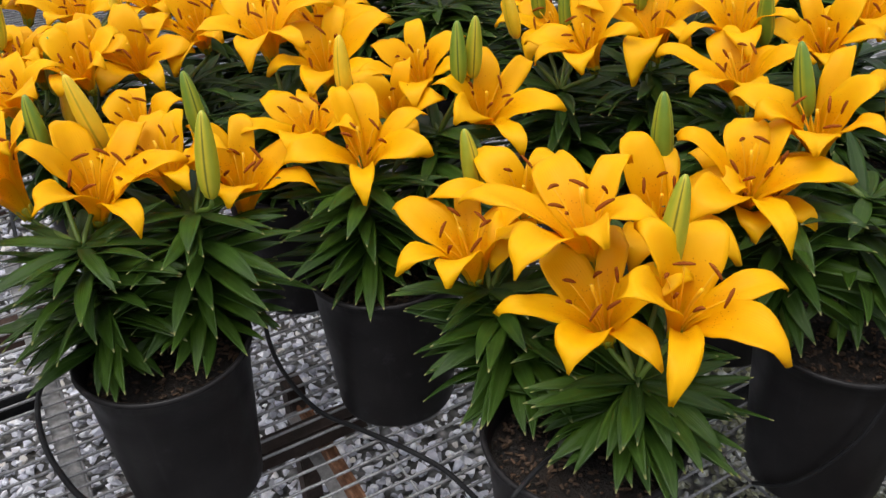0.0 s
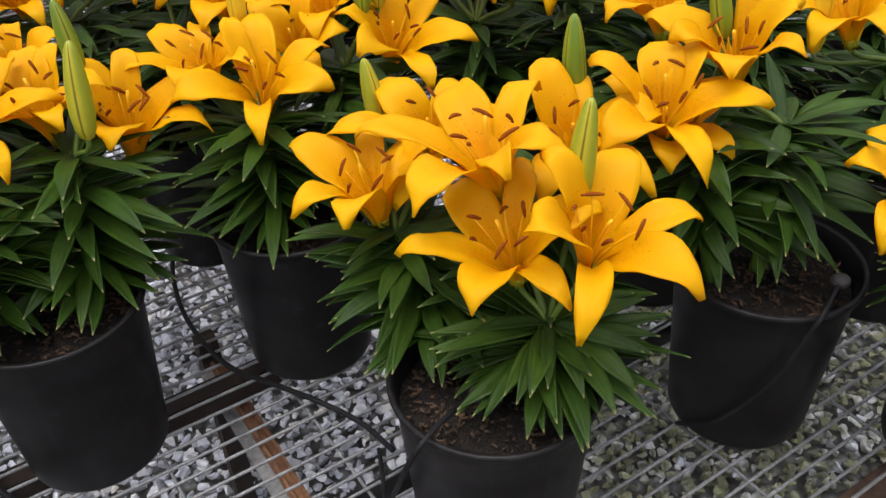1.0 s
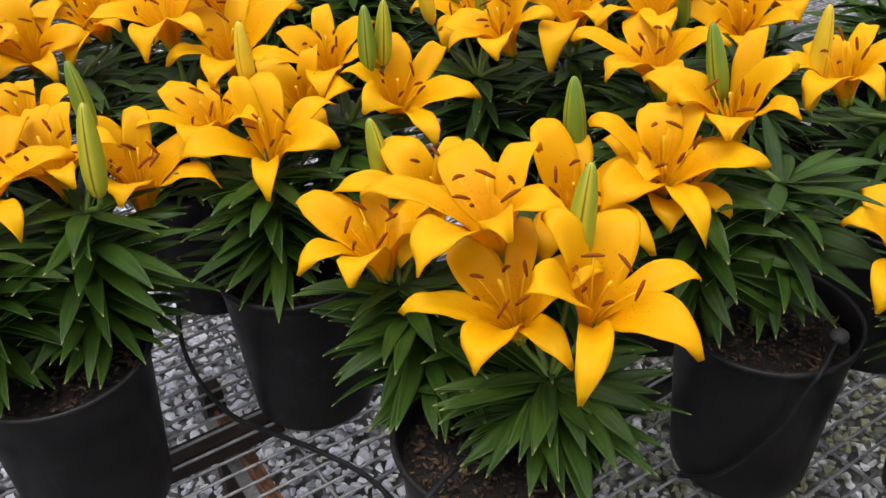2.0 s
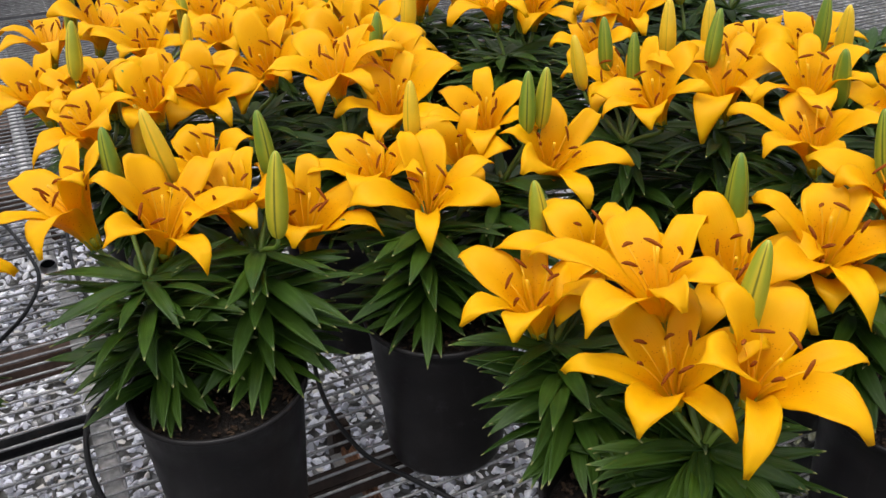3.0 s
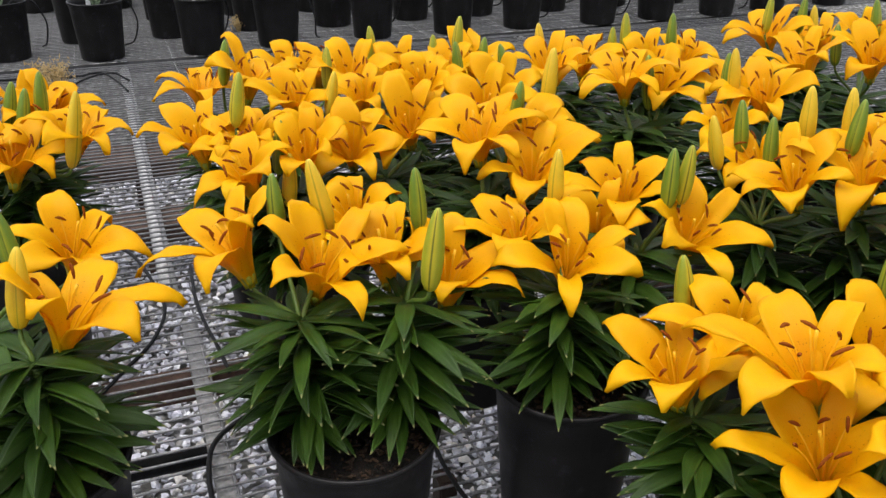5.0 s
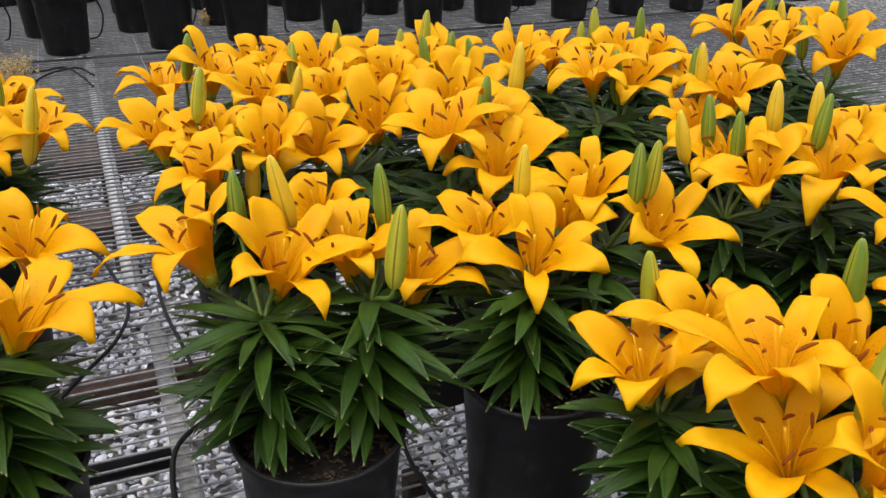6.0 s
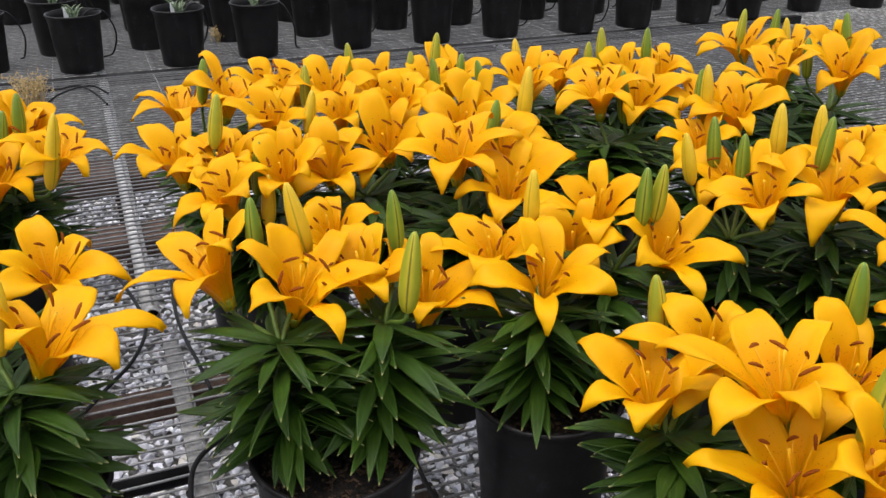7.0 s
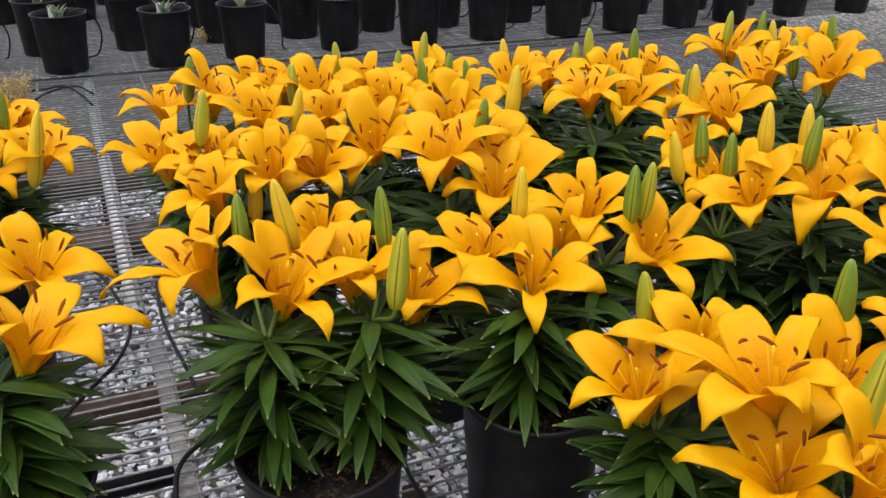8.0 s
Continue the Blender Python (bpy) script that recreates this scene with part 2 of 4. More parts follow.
def grid_faces(rows, cols, closed=False, start=0):
    out = []
    for i in range(rows - 1):
        for j in range(cols if closed else cols - 1):
            a, b = i * cols + j, i * cols + (j + 1) % cols
            out.append((start + a, start + b, start + b + cols, start + a + cols))
    return out


def sheet(points, normals, uv, thick):
    """A thin closed blade from a grid of points (rows, cols, 3)."""
    r, c, _ = points.shape
    top = (points + normals * thick / 2).reshape(-1, 3)
    low = (points - normals * thick / 2).reshape(-1, 3)
    n = r * c
    faces = grid_faces(r, c) + [tuple(reversed(f)) for f in grid_faces(r, c, start=n)]
    edge = [j for j in range(c)] + [i * c + c - 1 for i in range(1, r)] + [(r - 1) * c + j for j in range(c - 2, -1, -1)] + [i * c for i in range(r - 2, 0, -1)]
    for a, b in zip(edge, edge[1:] + edge[:1]):
        faces.append((b, a, a + n, b + n))
    return np.concatenate([top, low]), faces, np.concatenate([uv.reshape(-1, 2)] * 2)


def grid_normals(p):
    du = np.gradient(p, axis=1)
    dv = np.gradient(p, axis=0)
    n = np.cross(du, dv)
    return n / np.maximum(np.linalg.norm(n, axis=-1, keepdims=True), 1e-9)


def lathe(profile, sides, wobble=None):
    """Rings of (radius, height)."""
    a = np.arange(sides) * 2 * np.pi / sides
    verts, uv = [], []
    for k, (r, h) in enumerate(profile):
        rr = r * (1 + (wobble(a, h) if wobble else 0 * a))
        verts += list(np.stack([rr * np.cos(a), rr * np.sin(a), 0 * a + h], -1))
        uv += [(x / (2 * np.pi), k / (len(profile) - 1)) for x in a]
    return verts, grid_faces(len(profile), sides, True), uv


def tube(points, radius, sides=6, taper=None, caps=True):
    """A round bar along a line of points."""
    p = np.asarray(points, float)
    d = np.gradient(p, axis=0)
    d /= np.linalg.norm(d, axis=1, keepdims=True)
    ref = np.array([0.0, 0, 1]) if abs(d[:, 2]).mean() < 0.8 else np.array([1.0, 0, 0])
    a = np.arange(sides) * 2 * np.pi / sides
    verts, uv = [], []
    for k in range(len(p)):
        u = np.cross(d[k], ref)
        u /= np.linalg.norm(u)
        v = np.cross(d[k], u)
        r = radius * (taper[k] if taper is not None else 1)
        verts += list(p[k] + r * (np.cos(a)[:, None] * u + np.sin(a)[:, None] * v))
        uv += [(x / (2 * np.pi), k / max(1, len(p) - 1)) for x in a]
    faces = [tuple(reversed(f)) for f in grid_faces(len(p), sides, True)]
    if caps:
        faces += [tuple(range(sides)), tuple(reversed(range((len(p) - 1) * sides, len(p) * sides)))]
    return verts, faces, uv


def bent(a, b, c, d, n):
    """A cubic curve through control points."""
    t = np.linspace(0, 1, n)[:, None]
    a, b, c, d = (np.asarray(v, float) for v in (a, b, c, d))
    return (1 - t) ** 3 * a + 3 * (1 - t) ** 2 * t * b + 3 * (1 - t) * t**2 * c + t**3 * d


def smooth_line(points, n):
    """A line that passes smoothly through points."""
    p = np.asarray(points, float)
    q = np.concatenate([[2 * p[0] - p[1]], p, [2 * p[-1] - p[-2]]])
    out = []
    for k in range(1, len(q) - 2):
        for s in np.linspace(0, 1, n, endpoint=False):
            out.append(0.5 * (2 * q[k] + (q[k + 1] - q[k - 1]) * s + (2 * q[k - 1] - 5 * q[k] + 4 * q[k + 1] - q[k + 2]) * s**2 + (3 * q[k] - q[k - 1] - 3 * q[k + 1] + q[k + 2]) * s**3))
    return np.array(out + [p[-1]])


def frame_of(axis, place, spin=0.0):
    """A pose whose z runs along axis and whose x turns to the south."""
    a = Vector(axis).normalized()
    ref = Vector((0, -1, 0))
    u = (ref - a * ref.dot(a)).normalized()
    v = a.cross(u)
    m = Matrix((u, v, a)).transposed().to_4x4()
    m.translation = place
    return m @ pose(0, 0, 0, 0, 0, spin)




# ---- lilies ----
def petal_mesh(reach, rise, broad, blunt, seed):
    """One tepal: it climbs from the throat, spreads and rolls back. x runs outwards, z along the bloom."""
    r = np.random.default_rng(seed)
    rows, cols = 18, 9
    s = np.linspace(0, 1, rows)
    crest = max(rise, 0.036) + 0.006 + max(0.0, 0.064 - rise) * 0.55
    line = bent((0.0035, 0), (0.009, 0.046), (reach * 0.75, crest + 0.015), (reach, rise), rows)
    curl = np.clip((s - 0.8) / 0.2, 0, 1) ** 2
    line = line - np.stack([-0.001 * curl, 0.004 * curl], -1)
    low = 0.14 + 0.86 * np.sin(np.pi / 2 * np.clip(s / 0.54, 0, 1)) ** 1.15
    width = broad * np.where(s < 0.54, low, (1 - np.clip((s - 0.54) / 0.47, 0, 1) ** blunt) ** 0.90)
    width[-1] = 0.0030
    d = np.gradient(line, axis=0)
    d /= np.linalg.norm(d, axis=1, keepdims=True)
    up = np.stack([-d[:, 1], d[:, 0]], -1)
    across = np.linspace(-1, 1, cols)
    ph = r.uniform(0, 6.28, 3)
    pts = np.zeros((rows, cols, 3))
    twist = r.uniform(-0.45, 0.45)
    sway = r.uniform(-0.009, 0.009)
    for i in range(rows):
        w = width[i] * 0.5
        cup = (0.42 * (1 - s[i]) ** 0.8 - 0.20 * s[i]) * w
        for j, a in enumerate(across):
            ruffle = 0.0024 * (abs(a) ** 2) * math.sin(9 * s[i] + ph[0] + (1.7 if a > 0 else 0)) * min(1, 4 * s[i])
            ruffle += 0.0010 * abs(a) ** 3 * math.sin(23 * s[i] + ph[1] + 2.1 * a) + 0.0012 * math.sin(5 * s[i] + ph[2] + 1.5 * a) * s[i]
            lift = cup * 1.25 * a * a + ruffle + 0.0022 * math.exp(-((a / 0.22) ** 2)) * (s[i] < 0.95) * (1 - s[i]) * -1.0
            lift += twist * w * a * s[i] ** 2
            pts[i, j] = (line[i, 0] + up[i, 0] * lift, w * a + sway * s[i] ** 2, line[i, 1] + up[i, 1] * lift)
    uv = np.stack(np.meshgrid(np.linspace(0, 1, cols), s), -1)
    v, f, t = sheet(pts, grid_normals(pts), uv, 0.0008)
    return mesh_of("petal", v, f, [PETAL], t)


PETALS = {}


def petal_of(reach, rise, inner, seed):
    """Tepals of like shape share a mesh."""
    key = (round(reach * 250), round(rise * 250), inner, seed % 4)
    if key not in PETALS:
        PETALS[key] = petal_mesh(reach, rise, 0.0360 if inner else 0.0225, 1.6 if inner else 2.3, len(PETALS) * 13 + 5)
    return PETALS[key]


def stamen_mesh(seed):
    """A filament with a pollen-laden anther hinged across its tip."""
    r = np.random.default_rng(seed)
    out = 0.019 + r.uniform(-0.006, 0.006)
    h = 0.061 + r.uniform(-0.006, 0.006)
    line = bent((0.002, 0, 0.006), (0.004, 0, 0.026), (out * 0.6, 0, h * 0.8), (out, 0, h), 7)
    v, f, _ = tube(line, 0.0006, 5)
    mats = [0] * len(f)
    d = np.array([r.uniform(-0.5, 0.7), r.choice((-1, 1)) * r.uniform(0.25, 0.9), r.uniform(-0.2, 1.3)])
    d = d / np.linalg.norm(d) * r.uniform(0.0062, 0.0080)
    c = np.array([out, 0, h + 0.001])
    bend = np.array([0, 0, r.uniform(0.0008, 0.0024)])
    av, af, _ = tube([c - d, c - d * 0.5 + bend * 0.7, c + bend, c + d * 0.5 + bend * 0.7, c + d], 0.00145, 6, (0.5, 0.95, 1.0, 0.95, 0.45))
    n = len(v)
    return mesh_of("stamen", list(v) + list(av), f + [tuple(k + n for k in q) for q in af], [FILAMENT, ANTHER], index=mats + [1] * len(af))


STAMENS = [stamen_mesh(k) for k in range(14)]


def pistil_mesh():
    line = bent((0, 0, 0.004), (0, 0, 0.03), (0.002, 0, 0.05), (0.006, 0.001, 0.068), 8)
    v, f, _ = tube(line, 0.0009, 6, (1.6, 1.4, 0.9, 0.8, 0.8, 0.9, 1.4, 1.5))
    return mesh_of("pistil", v, f, [STYLE])


PISTIL = pistil_mesh()


def throat_mesh():
    v, f, uv = lathe([(0.0022, -0.004), (0.0034, -0.001), (0.0050, 0.003), (0.0072, 0.010), (0.0064, 0.012), (0.003, 0.006)], 12)
    return mesh_of("throat", v, f, [BUD["m"]], uv)


THROAT = throat_mesh()


def bud_mesh(kind):
    prof = [(0.0020, 0.0), (0.0066, 0.035), (0.0102, 0.13), (0.0119, 0.27), (0.0121, 0.42), (0.0112, 0.58), (0.0096, 0.72), (0.0078, 0.83), (0.0060, 0.91), (0.0042, 0.96), (0.0024, 0.99), (0.0005, 1.0)]
    prof = [(r, h * 0.075) for r, h in prof]
    v, f, uv = lathe(prof, 24, lambda a, h: 0.16 * np.abs(np.sin(1.5 * a)) - 0.10)
    return mesh_of("bud", v, f, [BUD[kind]], uv)


BUDS = {k: bud_mesh(k) for k in "gmy"}


def leaf_mesh(length, width, lift, droop, seed):
    """A lance-shaped leaf that starts along x and hangs."""
    r = np.random.default_rng(seed)
    rows, cols = 12, 5
    s = np.linspace(0, 1, rows)
    ang = np.radians(lift - droop * s**1.3)
    step = length / (rows - 1)
    x = np.concatenate([[0], np.cumsum(np.cos(ang[:-1]) * step)])
    z = np.concatenate([[0], np.cumsum(np.sin(ang[:-1]) * step)])
    w = width * np.where(s < 0.42, 0.50 + 0.50 * np.sin(np.pi / 2 * s / 0.42), (1 - np.clip((s - 0.42) / 0.58, 0, 1) ** 2.1))
    w[-1] = 0.0004
    across = np.linspace(-1, 1, cols)
    bend = r.uniform(-0.010, 0.010)
    twist = r.uniform(-0.6, 0.6)
    pts = np.zeros((rows, cols, 3))
    for i in range(rows):
        nx, nz = -math.sin(ang[i]), math.cos(ang[i])
        for j, a in enumerate(across):
            lift_ = 0.30 * w[i] * 0.5 * abs(a) + twist * s[i] * w[i] * 0.5 * a
            pts[i, j] = (x[i] + nx * lift_, w[i] * 0.5 * a + bend * s[i] ** 2, z[i] + nz * lift_)
    uv = np.stack(np.meshgrid(np.linspace(0, 1, cols), s), -1)
    v, f, t = sheet(pts, grid_normals(pts), uv, 0.0007)
    return v, f, t


LEAF_SHAPES = [leaf_mesh(l, w, li, dr, k) for k, (l, w, li, dr) in enumerate([
    (0.084, 0.0130, 8, 24), (0.078, 0.0138, 12, 36), (0.074, 0.0130, 8, 22), (0.090, 0.0136, 4, 18), (0.078, 0.0130, 14, 42), (0.070, 0.0124, 8, 18), (0.086, 0.0126, 4, 14), (0.076, 0.0140, 14, 44), (0.082, 0.0132, 10, 30), (0.072, 0.0130, 6, 36)])]
LEAVES = [mesh_of("leaf", v, f, [LEAF], t) for v, f, t in LEAF_SHAPES]


def pot_mesh(rim=0.0828, foot=0.0650, height=0.177):
    """A nursery pot with a rolled rim, a stepped collar and a floor."""
    t = 0.0022
    prof = [(0.001, 0.004), (foot - 0.012, 0.004), (foot - 0.006, 0.0), (foot - 0.001, 0.001), (foot, 0.004)]
    prof += [(foot + (rim - 0.006 - foot) * k / 6, 0.004 + (height - 0.022) * k / 6) for k in range(1, 7)]
    prof += [(rim - 0.0045, height - 0.016), (rim - 0.0035, height - 0.006), (rim - 0.0006, height - 0.005), (rim, height - 0.0025), (rim - 0.0006, height), (rim - 0.0034, height + 0.0004), (rim - 0.0052, height - 0.001)]
    prof += [(rim - 0.006 - t, height - 0.016), (foot + 0.002, 0.05), (foot - 0.006, 0.03), (0.001, 0.028)]
    v, f, uv = lathe(prof, 48)
    return mesh_of("pot", v, f, [POT], uv)


POT_MESH = pot_mesh()


def soil_mesh(seed):
    r = np.random.default_rng(seed)
    rings, sides = 9, 28
    v = [(0, 0, 0.154)]
    for i in range(1, rings):
        rad = 0.0758 * i / (rings - 1)
        for j in range(sides):
            a = 2 * math.pi * j / sides
            v.append((rad * math.cos(a), rad * math.sin(a), 0.152 + 0.004 * r.random() - 0.003 * (i / rings) ** 2))
    f = [(0, 1 + j, 1 + (j + 1) % sides) for j in range(sides)]
    f += grid_faces(rings - 1, sides, True, 1)
    return mesh_of("soil", v, f, [SOIL])


SOILS = [soil_mesh(k) for k in range(3)]


def chips_mesh(seed):
    """Bark and twigs on the soil."""
    r = np.random.default_rng(seed)
    v, f = [], []
    for _ in range(330):
        a, rad = r.uniform(0, 6.28), 0.072 * math.sqrt(r.random())
        l, w, h, t = r.uniform(0.0015, 0.0065), r.uniform(0.0008, 0.0026), r.uniform(0.0008, 0.0022), r.uniform(0, 6.28)
        c = Vector((rad * math.cos(a), rad * math.sin(a), 0.1565 + r.uniform(-0.001, 0.002)))
        m = pose(0, 0, 0, r.uniform(-25, 25), r.uniform(-25, 25), math.degrees(t))
        n = len(v)
        v += [tuple(c + m @ Vector((x * l / 2, y * w / 2, z * h / 2))) for x in (-1, 1) for y in (-1, 1) for z in (-1, 1)]
        f += [tuple(n + k for k in q) for q in ((0, 1, 3, 2), (4, 6, 7, 5), (0, 4, 5, 1), (2, 3, 7, 6), (0, 2, 6, 4), (1, 5, 7, 3))]
    return mesh_of("bark", v, f, [CHIP], smooth=False)


CHIPS = [chips_mesh(k) for k in range(3)]


def leaf_poses(base, top, count, r, wide):
    """Leaves in a spiral up one stem, arching out and longest in the middle."""
    base, top = np.array(base), np.array(top)
    turn = r.uniform(0, 360)
    for k in range(count):
        s = 0.02 + 0.93 * (k / (count - 1)) ** 1.25
        p = base + (top - base) * s
        turn += 137.5 + r.uniform(-16, 16)
        size = (0.86 + 0.30 * math.sin(math.pi * (0.12 + 0.75 * s)) + r.uniform(-0.10, 0.10)) * wide
        lift = -9 + 24 * s + r.uniform(-12, 12)
        # the lowest leaves clear the pot's rim
        lift = max(lift, math.degrees(math.atan2(0.184 - p[2], 0.06)))
        kind = int(r.integers(0, len(LEAF_SHAPES)))
        yield kind, pose(*p, 0, 0, turn) @ pose(0, 0, 0, 0, -lift, 0) @ pose(0, 0, 0, r.uniform(-26, 26), 0, 0) @ Matrix.Scale(size, 4)
    # the broad whorl beneath the blooms
    for k in range(6):
        kind = int(r.integers(0, len(LEAF_SHAPES)))
        yield kind, pose(*top, 0, 0, turn + 60 * k + r.uniform(-15, 15)) @ pose(0, 0, 0, r.uniform(-15, 15), r.uniform(-14, 12), 0) @ Matrix.Diagonal((*(r.uniform(0.85, 1.08) * np.array((1, 1.25, 1))), 1))


def potted_lily(place, stems, label, seed, single=False, leaves=60, bare=0.030, group="potted lilies on the bench"):
    """Pot, soil, stems and leaves. single: every leaf is a part of its own."""
    r = np.random.default_rng(seed)
    leaves = round(leaves * 0.95)
    plant = thing("potted_lily", (*place, 0.0022), label, "potted plant", group)
    part("pot", POT_MESH, plant, pose(0, 0, 0, 0, 0, r.uniform(0, 360)), "black plastic nursery pot with a rolled rim")
    part("soil", SOILS[seed % 3], plant, pose(0, 0, 0, 0, 0, r.uniform(0, 360)), "dark potting soil with bark")
    tagged(part("bark", CHIPS[seed % 3], plant, pose(0, 0, 0, 0, 0, r.uniform(0, 360))), kind="stuff")
    tops = []
    for sx, sy, sz in stems:
        top = np.array([sx - place[0], sy - place[1], sz])
        foot = np.array([top[0], top[1], 0.0])
        far = np.hypot(*foot[:2])
        foot *= min(1.0, 0.050 / max(far, 1e-6)) * 0.9
        foot[2] = 0.146
        mid = foot + (top - foot) * 0.5 + np.array([r.uniform(-0.004, 0.004), r.uniform(-0.004, 0.004), 0])
        v, f, uv = tube(smooth_line([foot, mid, top], 5), 0.0042, 8, np.linspace(1.15, 0.8, 11))
        part("stem", mesh_of("stem", v, f, [STEM], uv), plant)
        tops.append(top)
        if single:
            for kind, m in leaf_poses(foot + (top - foot) * (bare / (top[2] - foot[2])), top, leaves, r, 1.0):
                part("leaf", LEAVES[kind], plant, m)
        else:
            vs, fs, us, n = [], [], [], 0
            for kind, m in leaf_poses(foot + (top - foot) * (bare / (top[2] - foot[2])), top, leaves, r, 1.0):
                lv, lf, lu = LEAF_SHAPES[kind]
                a = np.array(m)
                vs.append(lv @ a[:3, :3].T + a[:3, 3])
                fs += [tuple(k + n for k in q) for q in lf]
                us.append(lu)
                n += len(lv)
            tagged(part("foliage", mesh_of("foliage", np.concatenate(vs), fs, [LEAF], np.concatenate(us)), plant), kind="stuff")
    return plant, np.array(place), tops


def pedicel(plant, place, tops, world_base, away, radius=0.0026):
    """The short stalk from the nearest stem's top to a bloom or bud."""
    b = np.array(world_base) - [place[0], place[1], 0.0022]
    top = min(tops, key=lambda q: np.hypot(*(q - b)[:2]))
    start = top - [0, 0, 0.004]
    line = bent(start, start + [0, 0, 0.012] + (b - start) * 0.25, b - np.array(away) * 0.02, b, 8)
    v, f, uv = tube(line, radius, 7, np.linspace(1.1, 0.9, 8))
    part("pedicel", mesh_of("pedicel", v, f, [STEM], uv), plant)


def bloom(made, base, axis, spin, size, reach, rise, first=0, turn=(0,) * 6):
    """An open flower: six tepals in two rings, six stamens and a pistil."""
    plant, place, tops = made
    seed = int(abs(base[0] * 7919 + base[1] * 104729 + base[2] * 1299709) * 10) % 100000
    r = np.random.default_rng(seed)
    local = Vector(base) - Vector((place[0], place[1], 0.0022))
    m = frame_of(axis, local, spin) @ Matrix.Scale(size, 4)
    flower = part("flower", THROAT, plant, m, "open golden yellow trumpet with rolled-back tips")
    for k in range(6):
        inner = (k + first) % 2 == 0
        out, up = reach[k] / 1000 + r.uniform(-0.001, 0.001), rise[k] / 1000 + r.uniform(-0.002, 0.002)
        part("petal", petal_of(out, up, inner, int(r.integers(0, 4))), flower, pose(0, 0, -0.0008 * (not inner), 0, 0, 60 * k + turn[k]))
        part("stamen", STAMENS[int(r.integers(0, 14))], flower, pose(0, 0, 0, 0, 0, 60 * k + 25 + r.uniform(-14, 14)))
    part("pistil", PISTIL, flower, pose(0, 0, 0, 0, 0, r.uniform(0, 360)), "pale yellow style")
    pedicel(plant, place, tops, base, axis)


def bud(made, tip, base, kind):
    """A closed bud on its stalk."""
    plant, place, tops = made
    d = Vector(tip) - Vector(base)
    if d.length < 0.066:
        d = d.normalized() * 0.066
        base = tuple(Vector(tip) - d)
    wide = max(0.56, min(0.80, d.length / 0.094))
    m = frame_of(d, Vector(base) - Vector((place[0], place[1], 0.0022)), 37 * (tip[0] + tip[1]) * 10) @ Matrix.Diagonal((wide, wide, d.length / 0.075, 1))
    part("bud", BUDS[kind], plant, m, {"g": "closed green bud", "m": "plump green bud turning yellow", "y": "yellow bud about to open"}[kind])
    pedicel(plant, place, tops, base, d.normalized(), 0.0022)


# ---- ground ----
BED_Z = -0.37


def ground():
    v = [(-60, -60, BED_Z - 0.012), (60, -60, BED_Z - 0.012), (60, 60, BED_Z - 0.012), (-60, 60, BED_Z - 0.012)]
    tagged(new("ground", mesh_of("ground", v, [(0, 1, 2, 3)], [BED], smooth=False)), "grey gravel ground beneath the benches", "ground", kind="structure")


def stone_shapes(count, level):
    """Angular crushed stones: balls cut by a few planes."""
    out = []
    for k in range(count):
        bm = bmesh.new()
        bmesh.ops.create_icosphere(bm, subdivisions=level, radius=1.0)
        v = np.array([q.co[:] for q in bm.verts])
        f = np.array([[q.index for q in face.verts] for face in bm.faces])
        bm.free()
        r = np.random.default_rng(100 + k)
        for _ in range(11):
            n = r.normal(size=3)
            n /= np.linalg.norm(n)
            over = v @ n - r.uniform(0.24, 0.62)
            v = v - np.clip(over, 0, None)[:, None] * n
        v *= r.uniform(0.72, 1.28, 3)
        out.append((v, f))
    return out


def gravel(name, x0, x1, y0, y1, spacing, level, lo, hi, seed):
    shapes = stone_shapes(10, level)
    r = np.random.default_rng(seed)
    vs, fs, n = [], [], 0
    for layer in range(2):
        for x in np.arange(x0, x1, spacing):
            for y in np.arange(y0, y1, spacing):
                if layer and r.random() < 0.45:
                    continue
                v, f = shapes[int(r.integers(0, 10))]
                size = r.uniform(lo, hi) * 1.18 * (1 if r.random() < 0.85 else 1.35)
                q = r.normal(size=4)
                q /= np.linalg.norm(q)
                w, a, b, c = q
                rot = np.array([[1 - 2 * (b * b + c * c), 2 * (a * b - c * w), 2 * (a * c + b * w)], [2 * (a * b + c * w), 1 - 2 * (a * a + c * c), 2 * (b * c - a * w)], [2 * (a * c - b * w), 2 * (b * c + a * w), 1 - 2 * (a * a + b * b)]])
                p = np.array([x + r.uniform(-0.5, 0.5) * spacing, y + r.uniform(-0.5, 0.5) * spacing, BED_Z + layer * size * 0.9 + r.uniform(-0.3, 0.5) * size])
                vs.append((v @ rot.T) * size * [1, 1, 0.8] + p)
                fs.append(f + n)
                n += len(v)
    v, f = np.concatenate(vs), np.concatenate(fs)
    me = bpy.data.meshes.new(name)
    me.vertices.add(len(v))
    me.vertices.foreach_set("co", v.ravel())
    me.loops.add(f.size)
    me.loops.foreach_set("vertex_index", f.ravel().astype(np.int32))
    me.polygons.add(len(f))
    me.polygons.foreach_set("loop_start", np.arange(0, f.size, 3, dtype=np.int32))
    me.polygons.foreach_set("use_smooth", np.zeros(len(f), bool))
    me.update(calc_edges=True)
    me.materials.append(GRAVEL)
    tagged(new(name, me), "loose angular grey and white gravel with some algae", "gravel", kind="stuff")


